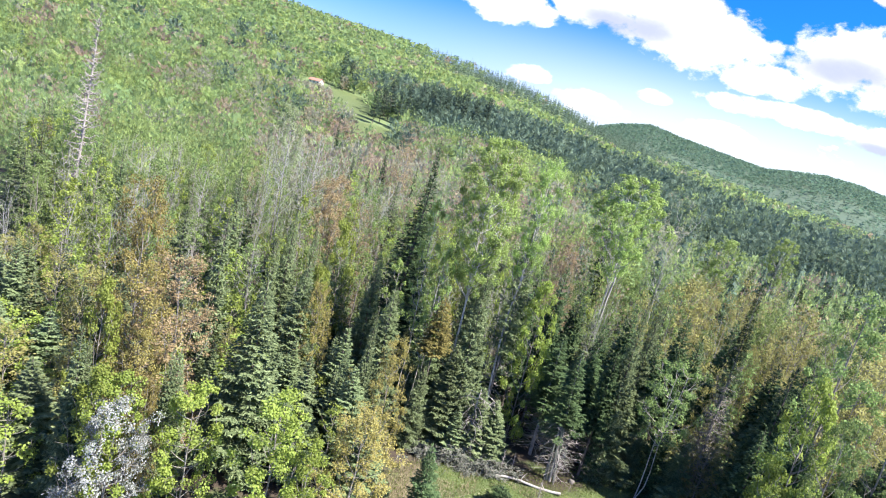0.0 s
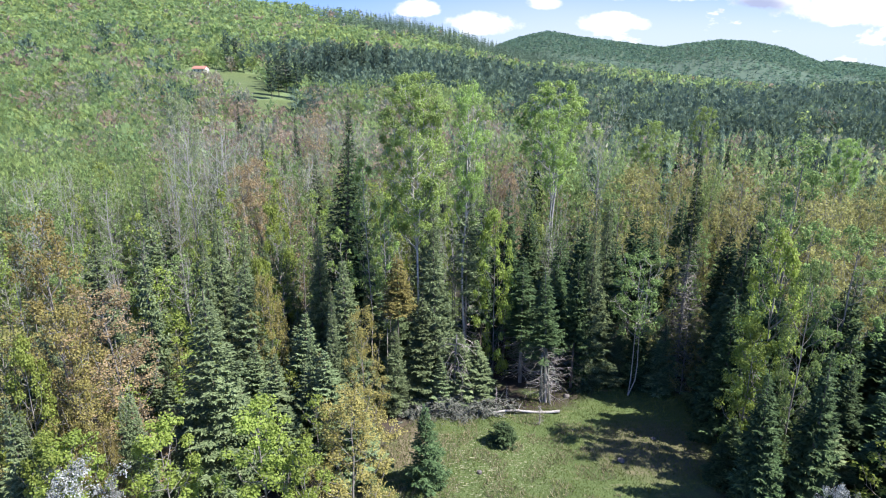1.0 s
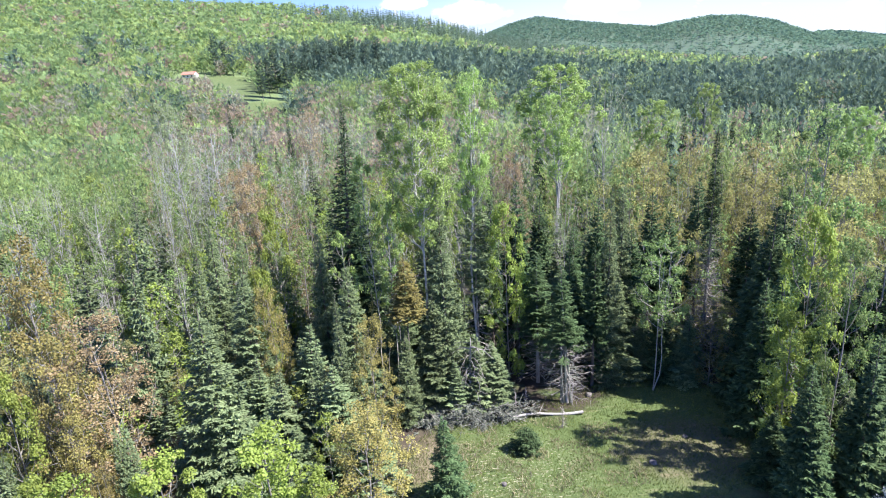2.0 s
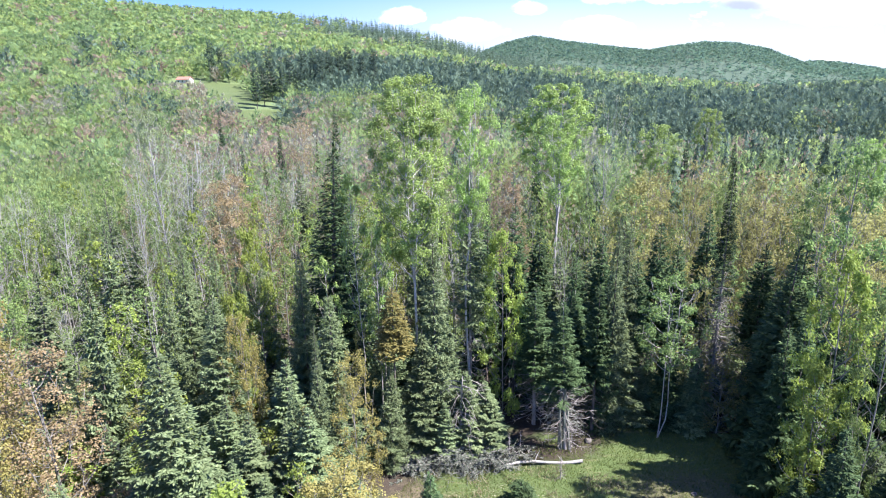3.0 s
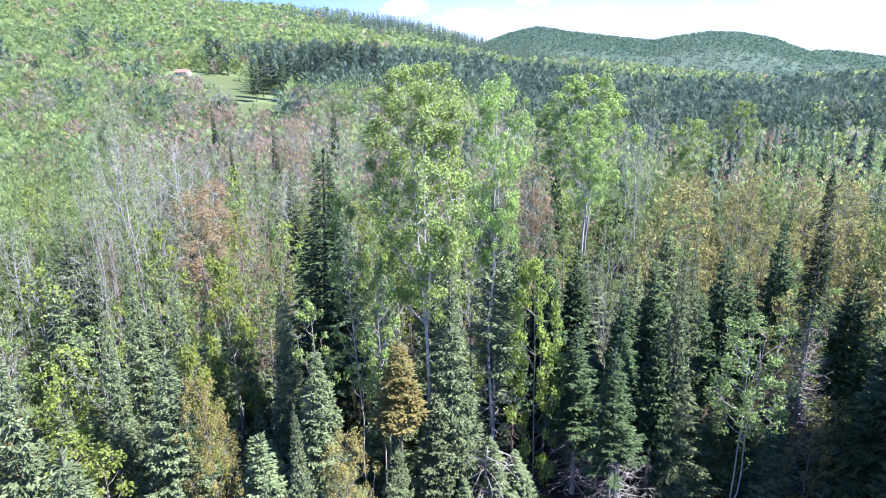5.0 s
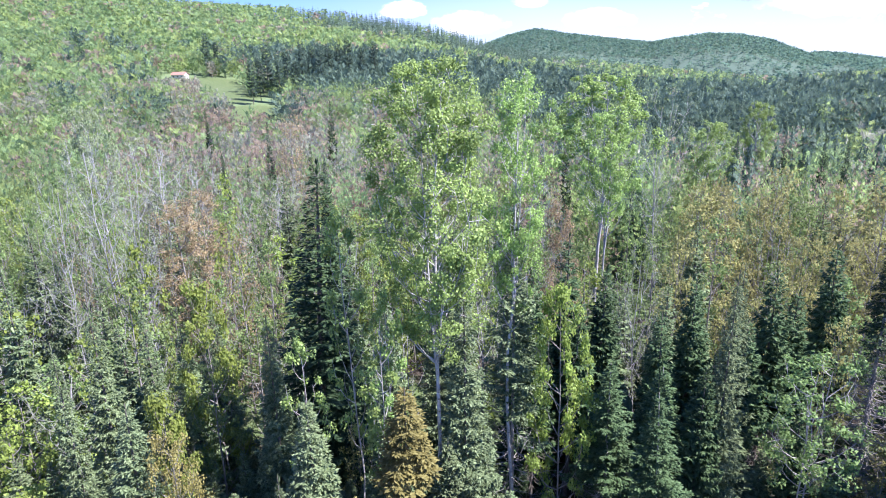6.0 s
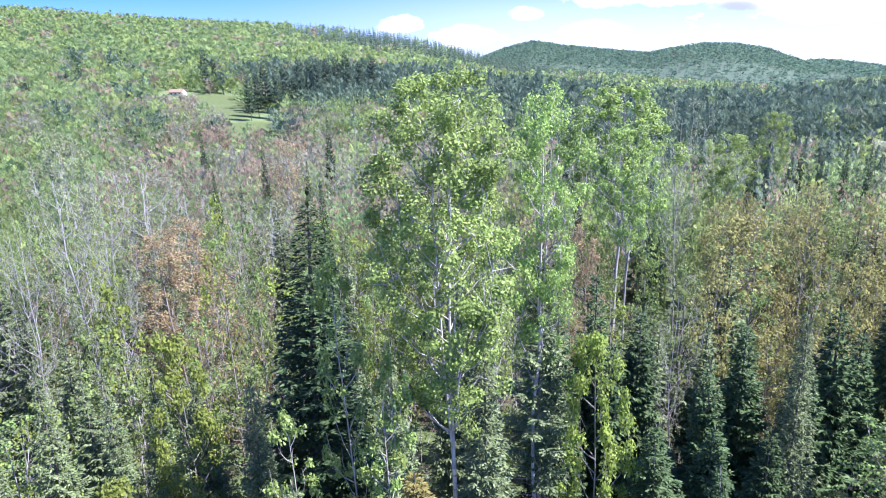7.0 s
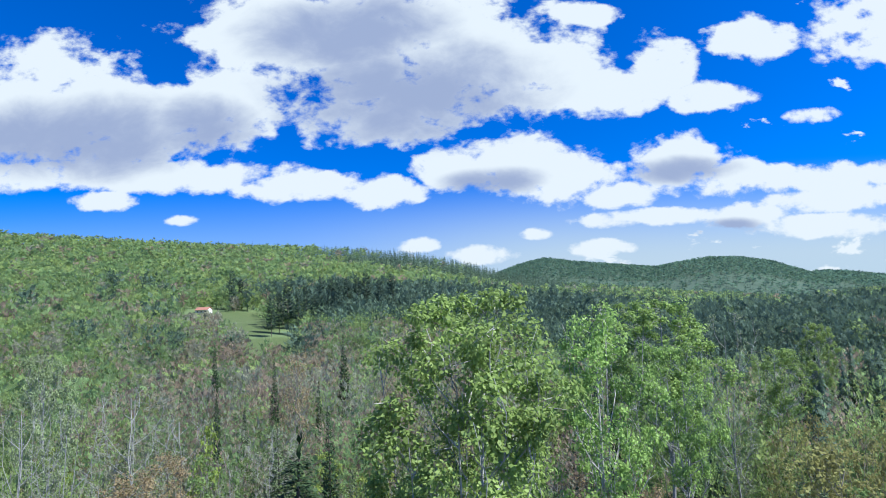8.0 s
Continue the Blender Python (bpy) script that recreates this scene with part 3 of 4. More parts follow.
SPRUCE_AT = [
    (-0.6, 31.3, 7, 1.4), (-12.7, 33, 11.6, 1.3), (-12.7, 31, 11.1, 0.9), (-11.4, 34, 11.2, 1),
    (-10.3, 29.6, 9.6, 1.7), (-7.3, 34, 9.8, 1), (-14.7, 28, 12, 1.1), (-19.1, 38, 11.4, 1.3), (-16.6, 40, 9.8, 1.2), (-9.8, 23.5, 10.0, 2.1),
    (-11.8, 20, 7.2, 0.8), (-14.7, 18, 8.2, 1), (-19.8, 32, 10.1, 1.7), (-22.9, 46, 11.4, 1.8), (-4.75, 29.8, 9.7, 1.6), (-0.1, 36, 13.3, 1.4),
    (10.8, 34.6, 11.7, 1.2), (-10.8, 36, 9.4, 1.4), (-5.1, 27, 9.1, 0.8), (-6.3, 27, 6.7, 0.8), (-14, 37, 9.2, 1.3),
]
SPRUCE_MORE_AT = [
    (15.4, 27, 8.5, 1.8), (9.6, 33, 12.1, 1.1), (0.1, 32.0, 13.0, 1.4), (-9.9, 37, 9.9, 1), (10.3, 34, 6.3, 1.9),
    (6.9, 36, 6.2, 1.6),
]
BROAD_AT = [
    (16.5, 23.5, 11.4, 1.1), (19.6, 30.5, 15.9, 2.3), (21.5, 34.5, 14.2, 2.1), (21.5, 28, 11.9, 2.1), (11.9, 56, 18.8, 4.0), (-21.8, 52, 17.5, 1.8), (-23.2, 34, 12.3, 1.9), (40, 55, 13.7, 1.8),
]
BLOSSOM_AT = [
    (-12, 16.5, 6.2, 2), (14.9, 17.5, 4.4, 0.8),
]
THINSPRUCE_AT = [
    (5.6, 33.4, 8.5, 1.6), (7.9, 34.2, 7.8, 1.6), (2.1, 34.7, 14.3, 1.5), (15.6, 33.3, 15, 1.2), (6.8, 30.9, 8.5, 1.4),
]
DARKSPRUCE_AT = [
    (-6.1, 36.6, 15.8, 2.5), (-8.2, 56.4, 13.6, 1.1), (-21.4, 74, 12.6, 0.9), (-18.9, 73, 11.4, 0.9), (-21.2, 91, 14.3, 1.1), (-13.5, 95, 16.9, 1.4),
    (-39.2, 120, 15.5, 1.3), (-14.9, 85, 12.4, 0.8), (41.5, 75, 12.6, 1.1), (43.4, 85, 12.2, 1), (12.8, 70, 14.3, 1), (2.3, 36, 11.7, 0.7),
    (-21.1, 73, 12.3, 0.9), (32.1, 75, 13.4, 1.1), (44.4, 75, 12.5, 0.9),
]
ASPEN_AT = [
    (-1.0, 32.2, 19.0, 2.15), (2.1, 34.2, 18.8, 1.3),
]
BIRCH_AT = [
    (-3.6, 32, 15, 0.9), (-2.7, 31, 12.2, 1), (-5.0, 31, 11.2, 0.8), (-2.5, 31.3, 12.3, 0.8),
]
LIME_AT = [
    (10.4, 50, 16.6, 2.3), (24.1, 66, 14.8, 2.7), (36.6, 80, 15.9, 2.3), (3.9, 34, 11.2, 1.5), (-9.8, 36, 11.1, 1.3), (16.2, 25, 12.1, 1.6),
    (15.1, 24.5, 7.8, 1.4), (-6.4, 19, 7.3, 1.9), (-9.9, 18.5, 6.8, 1.6), (-12.5, 17.3, 6.9, 1.5), (-4.8, 18.5, 5.6, 1.3), (-13, 17, 7, 1.4),
    (-9.8, 31, 9.1, 0.9), (-15.5, 20, 9.2, 1.1),
]
OCHRE_AT = [
    (-3.5, 21.5, 6.3, 2.2), (-16.6, 24, 13.1, 2.2), (-14.5, 21.5, 10, 1.8), (-3.6, 27.5, 7.5, 1.2), (-11.8, 18.5, 6.5, 0.5), (-13.8, 20.5, 7.2, 1.2),
    (-8.9, 29.6, 8.6, 1.1), (17.7, 50, 11.7, 2.2), (22.4, 52, 12.4, 2), (11.6, 42, 10.9, 1.2), (26.2, 40, 12.5, 2.9), (16.9, 50, 11.2, 2.9),
    (24.7, 45, 12.4, 2.6),
]
BARE_AT = [
    (-19.4, 47, 16.6, 1.9), (-16.6, 45, 15.9, 1.6), (-18.8, 42, 15, 1.4), (-21, 58, 15.7, 3), (17.1, 58, 18, 2.2), (-15.4, 60, 11.1, 1.7),
    (-20.3, 64, 12.9, 2.7), (8.7, 39, 11.5, 1.1), (-13.4, 62, 11.7, 2.4),
]

PATTERNS = []


def pattern(name, made, bark_mat, leaf_mat, height, radius, label, category="tree", group=""):
    root = plant(name, *made, bark_mat, leaf_mat, label, category, group)
    PATTERNS.append(root)
    return root, height, radius


def stand(kind, x, y, top, radius, spin=None, sink=0.05):
    """Sets a copy of one pattern at a place, stretched to its height and crown."""
    root, height, wide = kind
    needled = root.name[:3] in ("spr", "fir") and "spring" not in root.name
    radius *= 1.3 if needled else 0.93
    wide *= 1.0 if needled else 1.05
    gz = ground_z(x, y)
    s, h = radius / wide, (top - gz) / height
    s = min(max(s, (0.42 if needled else 0.52) * h), 2.2 * h)
    turn = random.uniform(0, 360) if spin is None else spin
    return copy_thing(root, pose(x, y, gz - sink, random.uniform(-1.5, 1.5), random.uniform(-1.5, 1.5), turn) @ Matrix.Diagonal((s, s, h, 1)))


SPRUCE_LABEL = "green spruce with drooping needled boughs at the forest edge"
WOODS_LABEL = "spruce standing among the trees of the wood"


def spruce_kind(s, full, label):
    made = conifer(s, 10, 2.0, 0.03, 0.30, 7, 0.26, 1.0, 0.155) if full else conifer(s, 10, 2.0, 0.03, 0.36, 6, 0.26, 0.85, 0.26, fine=False)
    return pattern("spruce_tree", made, B_BROWN, M_SPRUCE, 10, 2.0, label, "tree", "spruces")


def broad_kind(s, count, size, label):
    return pattern("broadleaf_tree", broadleaf(s, 12, 2.6, 2.2, 30, count, size, 0.09, clump=0.40, twigs=5, steep=1.3), B_GREY, M_BROAD, 12, 2.2, label, "tree", "green broadleaf trees")


def lime_kind(s, count, size):
    return pattern("young_tree", broadleaf(s, 7, 0.3, 1.6, 34, count, size, 0.045, "bush", 0.33, 4), B_GREY, M_LIME, 7, 1.6, "young bright yellow-green leafy tree", "tree", "young lime-green trees")


def ochre_kind(s, count, size, twigs, mat):
    return pattern("spring_tree", broadleaf(s, 8, 0.3, 1.8, 40, count, size, 0.045, "bush", 0.32, twigs, steep=1.7, fill=0.85), B_GREY, mat, 8, 1.8, "tree with ochre-yellow budding spring foliage", "tree", "ochre spring trees")


def red_kind(s, count, size, twigs):
    return pattern("maple_tree", broadleaf(s, 11, 1.0, 2.0, 40, count, size, 0.06, "bush", 0.34, twigs, steep=1.7, fill=0.85), B_GREY, M_RED, 11, 2.0, "maple with russet budding twigs", "tree", "russet maples")


def bare_kind(s, limbs, twigs, count):
    return pattern("bare_tree", broadleaf(s, 15, 4.0, 2.2, limbs, count, 0.10, 0.065, "vase", 0.30, twigs, 0.09, True, steep=1.8), B_PALE, M_GREY, 15, 2.2, "pale grey tree still almost bare of leaves", "tree", "bare trees")


def crowned_kind(s, count, mat):
    return pattern("broadleaf_tree", broadleaf(s, 18, 11.0, 3.2, 52, count, 0.16, 0.13, "round", 0.42, 6, 0.05, True, 0.7), B_PALE, mat, 18, 3.2, "tall round-crowned poplar with pale limbs and thin spring leaves", "tree", "poplars")


spruces = [spruce_kind(s, True, SPRUCE_LABEL) for s in (1, 2, 3)]
spruces_in = [spruce_kind(s, False, WOODS_LABEL) for s in (4, 5, 6)]
firs = [pattern("fir_tree", conifer(s, 14, 2.0, 0.05, 0.34, 6, 0.26, 0.8, 0.30, fine=False, curve=1.1), B_BROWN, M_DARK, 14, 2.0, "tall narrow dark green fir above the canopy", "tree", "firs") for s in (11, 12)]
# dark green by nature, and darker still to stand in for their shaded sides
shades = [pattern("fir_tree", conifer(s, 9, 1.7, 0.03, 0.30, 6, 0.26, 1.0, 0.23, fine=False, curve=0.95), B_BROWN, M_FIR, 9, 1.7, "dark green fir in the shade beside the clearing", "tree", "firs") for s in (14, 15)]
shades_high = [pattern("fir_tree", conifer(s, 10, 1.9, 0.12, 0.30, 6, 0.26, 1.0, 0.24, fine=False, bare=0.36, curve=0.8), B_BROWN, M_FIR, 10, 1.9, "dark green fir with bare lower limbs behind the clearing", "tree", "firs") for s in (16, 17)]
fir_near = pattern("fir_tree", conifer(13, 14, 2.0, 0.05, 0.32, 7, 0.26, 0.8, 0.17, curve=1.0), B_BROWN, M_DARK, 14, 2.0, "tall dark green fir above the canopy", "tree", "firs")
thins = [pattern("spruce_tree", conifer(s, 14, 2.0, 0.10, 0.34, 6, 0.30, 0.85, 0.16, 0.10, bare=0.42, stub=0.026, ragged=0.24, curve=0.85), B_DEAD, needle, 14, 2.0, "thin ageing spruce with bare grey lower limbs", "tree", "ageing spruces") for s, needle in ((21, M_SPRUCE), (22, M_FIR))]
dark_thin = pattern("spruce_tree", conifer(24, 14, 1.9, 0.12, 0.22, 8, 0.30, 0.8, 0.17, 0.13, bare=0.62, curve=1.1, stub=0.03, ragged=0.2), B_GREY, M_DARK, 14, 1.9, "dark-topped spruce with dead grey lower limbs beside the clearing", "tree", "ageing spruces")
snag = pattern("dead_tree", conifer(26, 14, 1.5, 0.30, 0.34, 5, 0.1, 0.5, thick=0.19, bare=1.4, stub=0.06, curve=0.5), B_DEAD, M_DRY, 14, 1.5, "dead grey snag with bare broken limbs above the woods", "tree")
golden = pattern("spruce_tree", conifer(27, 9.7, 1.7, 0.66, 0.26, 7, 0.22, 1.0, 0.15, 0.06, curve=0.8), B_BROWN, M_GOLD, 9.7, 1.1, "small golden-yellow conifer below the aspens", "tree")
broads = [broad_kind(s, 7500, 0.13, "fresh green broadleaf tree in spring leaf") for s in (31, 32, 33)]
broads_in = [broad_kind(s, 2300, 0.19, "green broadleaf tree in spring leaf among the woods") for s in (34, 35, 36)]
limes = [lime_kind(s, 8500, 0.112) for s in (41, 42)]
limes_in = [lime_kind(s, 2000, 0.165) for s in (43, 44)]
ochres = [ochre_kind(s, 15000, 0.085, 7, M_OCHRE) for s in (51, 52, 53)]
ochres_in = [ochre_kind(s, 2600, 0.15, 5, M_TAN) for s in (54, 55)]
reds = [red_kind(s, 14000, 0.09, 9) for s in (61, 62)]
reds_in = [red_kind(s, 2300, 0.14, 6) for s in (63, 64)]
bares = [bare_kind(s, 32, 10, 2400) for s in (71, 72, 73)]
bares_in = [bare_kind(s, 24, 7, 1300) for s in (74, 75, 76)]
poplars = [crowned_kind(46, 17000, M_ASPEN), crowned_kind(47, 9000, M_GREY)]
poplar_lime = crowned_kind(48, 12000, M_ASPEN)
blossoms = [pattern("blossom_bush", broadleaf(81, 5, 0.3, 1.9, 40, 13000, 0.07, 0.05, "bush", 0.30, 6), B_GREY, M_BLOSSOM, 5, 1.9, "wild fruit bush in full white blossom", "bush", "blossoming bushes")]

aspen_a = pattern("aspen_tree", broadleaf(91, 19.3, 10.8, 2.2, 66, 36000, 0.10, 0.105, "round", 0.38, 6, 0.06, True, 0.68, 1.4, fill=0.75), B_ASPEN, M_ASPEN, 19.3, 2.2, "tall white-barked aspen with bright green leaves", "tree", "aspens")
aspen_b = pattern("aspen_tree", broadleaf(92, 19.1, 11.2, 1.7, 46, 19000, 0.10, 0.12, "round", 0.36, 6, 0.06, True, 0.75, 1.4), B_ASPEN, M_ASPEN, 19.1, 1.7, "tall white-barked aspen with bright green leaves", "tree", "aspens")
birches = [pattern("birch_tree", broadleaf(s, 12, 5.2, 1.3, 18, 2600, 0.13, 0.05, "round", 0.25, 5, 0.06), B_BIRCH, M_ASPEN, 12, 1.3, "slender pale birch with sparse light green leaves", "tree", "birches") for s in (95, 96)]
twin_birch = pattern("birch_tree", broadleaf(97, 9.5, 4.6, 1.9, 26, 4600, 0.115, 0.036, "round", 0.34, 5, 0.05, twin=0.65), B_BIRCH, M_BROAD, 9.5, 1.9, "light green birch on two thin pale stems at the clearing edge", "tree", "birches")

HERO = []


def row(kinds, places):
    for n, (x, y, top, radius) in enumerate(places):
        HERO.append((x, y, radius))
        stand(kinds[n % len(kinds)], x, y, top, radius)


def near(places, y=31.5):
    return [p for p in places if p[1] < y]


def far(places, y=31.5):
    return [p for p in places if p[1] >= y]


# spruces right of x = 12 become the dark copies, shade put into their colour
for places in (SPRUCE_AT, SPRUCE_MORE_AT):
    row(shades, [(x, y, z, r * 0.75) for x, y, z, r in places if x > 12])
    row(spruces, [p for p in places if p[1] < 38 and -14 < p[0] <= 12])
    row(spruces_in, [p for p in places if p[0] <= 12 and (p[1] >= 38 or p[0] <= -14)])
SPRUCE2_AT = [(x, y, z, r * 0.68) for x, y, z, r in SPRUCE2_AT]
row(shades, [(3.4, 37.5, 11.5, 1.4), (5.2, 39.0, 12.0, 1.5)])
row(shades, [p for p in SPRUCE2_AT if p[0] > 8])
row(spruces, [p for p in SPRUCE2_AT if p[0] < 8])
row(spruces, [(-2.5, 34.2, 11.2, 1.3), (-0.7, 34.8, 11.8, 1.4), (-6.9, 33.6, 10.6, 1.2)])
row([fir_near], DARKSPRUCE_AT[:1])
row(firs, DARKSPRUCE_AT[1:])
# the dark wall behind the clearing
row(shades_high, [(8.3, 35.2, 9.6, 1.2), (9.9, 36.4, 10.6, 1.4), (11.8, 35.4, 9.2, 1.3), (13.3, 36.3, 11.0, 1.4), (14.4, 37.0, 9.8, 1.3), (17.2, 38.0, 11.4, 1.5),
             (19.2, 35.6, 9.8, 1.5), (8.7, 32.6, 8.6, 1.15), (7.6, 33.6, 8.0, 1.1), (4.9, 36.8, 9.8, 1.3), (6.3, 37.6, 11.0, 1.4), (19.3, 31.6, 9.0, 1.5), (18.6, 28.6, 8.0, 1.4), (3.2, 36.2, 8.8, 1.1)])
row([thins[1], thins[1], thins[0], dark_thin, thins[1]], THINSPRUCE_AT)
for kind, (x, y, top, radius), spin in zip((aspen_a, aspen_b), ASPEN_AT, (200, 20)):
    stand(kind, x, y, top, radius, spin)
    HERO.append((x, y, radius))
row(birches, BIRCH_AT)
stand(twin_birch, 12.1, 31.8, 9.4, 2.0, 0)
HERO.append((12.1, 31.8, 2.0))
row(broads, [p for p in BROAD_AT if p[1] < 50])
row(poplars, [p for p in BROAD_AT if p[1] >= 50])
row(limes, near(LIME_AT, 40))
row([poplar_lime], far(LIME_AT, 40))
row(ochres, near(OCHRE_AT, 40))
row(ochres_in, far(OCHRE_AT, 40))
row(reds, near(RED_AT, 53))
row(reds_in, far(RED_AT, 53))
row(bares, BARE_AT)
row(blossoms, BLOSSOM_AT)
row([snag], SNAG_AT)
stand(golden, -2.0, 30.4, 9.7, 1.1)
stand(spruces[0], -2.2, 29.9, 6.3, 0.9)
HERO.append((-2.0, 30.2, 1.0))
young_spruce = pattern("spruce_tree", conifer(28, 4.4, 1.25, 0.03, 0.24, 7, 0.2, 1.2, 0.14, 0.05), B_BROWN, M_FIR, 4.4, 1.25, "small full young spruce standing alone on the grass")
small = stand(young_spruce, -0.25, 23.5, 4.4, 0.95)
HERO.append((-0.3, 23.4, 1.0))
low_spruce = pattern("spruce_bush", conifer(29, 1.5, 0.95, 0.05, 0.16, 9, 0.0, 1.5, 0.13, 0.03, curve=0.5, ragged=0.2), B_BROWN, M_FIR, 1.5, 0.95, "low bushy young spruce on the grass", "bush")
dwarf = stand(low_spruce, 3.72, 26.75, 1.35, 0.62)
tagged(dwarf, "low bushy young spruce on the grass", "bush")


# ---- the trees between them ----
def clearing(x, y):
    return ((x - 4.2) / 7.6) ** 2 + ((y - 24.0) / 7.0) ** 2 < 1 or ((x - 10.5) / 6.6) ** 2 + ((y - 28.0) / 5.2) ** 2 < 1 or (abs(x) < 12 and y < 22)


MIXES = {
    "left": [(bares_in, 0.34), (broads_in, 0.32), (spruces_in, 0.12), (reds_in, 0.06), (limes_in, 0.16)],
    "mid": [(spruces_in, 0.22), (broads_in, 0.36), (bares_in, 0.24), (reds_in, 0.06), (limes_in, 0.12)],
    "right": [(ochres_in, 0.64), (broads_in, 0.20), (spruces_in, 0.05), (bares_in, 0.11)],
}
EDGE_RIGHT = [(shades, 0.8), (limes_in, 0.2)]
EDGE_LEFT = [(spruces_in, 0.34), (limes_in, 0.34), (ochres_in, 0.32)]
EDGE = [(spruces_in, 0.74), (limes_in, 0.16), (ochres_in, 0.10)]


def draw(mix):
    q = random.random() * sum(w for _, w in mix)
    for kinds, w in mix:
        q -= w
        if q <= 0:
            return random.choice(kinds)
    return random.choice(mix[0][0])


taken = list(HERO)
tries = 0
filled = 0
while filled < 430 and tries < 40000:
    tries += 1
    y = 17 + 45 * random.random() ** 1.25
    x = random.uniform(-0.86, 0.86) * (y + 6)
    if clearing(x, y) or (y < 33.5 and -3.5 < x < 14.5) or (y < 36 and 2.8 < x < 8.5) or (22 < y < 31 and 0 < x < 14 + (y - 23) * 0.5):
        continue
    if 9 < x < 19 and y < 36:
        continue
    gap = 1.25 if y < 36 else 1.7
    if any((x - a) ** 2 + (y - b) ** 2 < max(gap, wide + 0.4) ** 2 for a, b, wide in taken):
        continue
    taken.append((x, y, 0.0))
    filled += 1
    zone = "left" if x < -7 else "right" if x > 13 else "mid"
    top = random.uniform(4.0, 7.5) if y < 34 else random.uniform(6.5, 9.3) if y < 42 else random.uniform(8.0, 11.3)
    if y < 25:
        top = random.uniform(3.5, 6.0)
    if zone == "left" and y > 36:
        top += random.uniform(0, 1.5)
    stand(draw(MIXES[zone] if y > 33 else EDGE_RIGHT if x > 9 else EDGE_LEFT if x < -8 else EDGE), x, y, top, random.uniform(1.1, 1.8))


UNDER = [(spruces_in, 0.76), (limes_in, 0.10), (ochres_in, 0.06), (bares_in, 0.08)]
low = 0
tries = 0
while low < 115 and tries < 20000:
    tries += 1
    x, y = random.uniform(-17, 21), random.uniform(24, 36)
    if clearing(x, y) or (y < 30.5 and x > -4.5 and x < 13.5) or (y < 36 and 2.8 < x < 8.5):
        continue
    if any((x - a) ** 2 + (y - b) ** 2 < max(1.0, 0.9 * wide) ** 2 for a, b, wide in taken):
        continue
    taken.append((x, y, 0.0))
    low += 1
    stand(draw(UNDER), x, y, random.uniform(2.2, 5.6), random.uniform(0.8, 1.4))


# ---- woods farther off, as one mesh a kind ----
def lite_leafy(seed, rings, segs, fringe, size, core=1.0):
    """A lumpy crown on a thin stem, one unit high, with loose leaves on its skin."""
    r = np.random.default_rng(seed)
    raw = Raw()
    lat = np.linspace(-1.15, 1.45, rings)
    lon = np.linspace(0, 2 * np.pi, segs, endpoint=False)
    la, lo = np.meshgrid(lat, lon, indexing="ij")
    rad = core * (1 + r.uniform(-0.42, 0.34, la.shape))
    v = np.stack([np.cos(la) * np.cos(lo) * rad * 0.21, np.cos(la) * np.sin(lo) * rad * 0.21, 0.58 + np.sin(la) * rad * 0.40], -1).reshape(-1, 3)
    i, k = np.meshgrid(np.arange(rings - 1), np.arange(segs), indexing="ij")
    k2 = (k + 1) % segs
    if core:
        raw.v.append(v)
        raw.f.append(np.stack([i * segs + k, i * segs + k2, (i + 1) * segs + k2, (i + 1) * segs + k], -1).reshape(-1, 4))
        raw.n = len(v)
    if fringe:
        d = unit(r.normal(size=(fringe, 3)) + [0, 0, 0.25])
        at = d * r.uniform(core * 0.9 if core else 0.45, 1.22, (fringe, 1)) * [0.21, 0.21, 0.40] + [0, 0, 0.58]
        face = unit(d * [1, 1, 0.5] + r.normal(0, 0.45, (fringe, 3)))
        up = unit(np.array([0, 0, 1.0]) + d * [0.5, 0.5, 0.1] + r.normal(0, 0.30, (fringe, 3)))
        across = unit(np.cross(up, face)) * size * 0.30 * r.uniform(0.6, 1.3, (fringe, 1))
        up = up * size * r.uniform(0.8, 1.6, (fringe, 1)) * 0.8
        raw.quads(np.stack([at - up * 0.5, at + across, at + up * 0.6, at - across], 1))
    raw.tube(np.array([[0, 0, 0], [0.01, 0, 0.35], [0, 0.01, 0.6]]), [0.012, 0.009, 0.004], 3)
    return np.concatenate(raw.v), np.concatenate(raw.f)


def lite_conifer(seed, tiers, arms, wide=0.15):
    r = np.random.default_rng(seed)
    raw, quads = Raw(), []
    for n in range(tiers):
        z = 0.12 + 0.86 * n / tiers
        for k in range(arms):
            az = r.uniform(0, 6.283)
            s = wide * (1.02 - z) ** 0.8 * r.uniform(0.7, 1.2) + 0.01
            o, sd = np.array([math.cos(az), math.sin(az), 0]), np.array([-math.sin(az), math.cos(az), 0])
            a = np.array([0, 0, z + r.uniform(-0.02, 0.02)])
            quads.append([a + [0, 0, 0.05], a + o * s * 0.6 + sd * s * 0.42, a + o * s - [0, 0, s * 0.45], a + o * s * 0.6 - sd * s * 0.42])
    quads.append([[0, 0, 0.9], [0.012, 0, 0.95], [0, 0, 1.0], [-0.012, 0, 0.95]])
    raw.quads(np.array(quads))
    raw.tube(np.array([[0, 0, 0], [0, 0, 0.45], [0, 0, 0.95]]), [0.014, 0.010, 0.003], 3)
    return np.concatenate(raw.v), np.concatenate(raw.f)


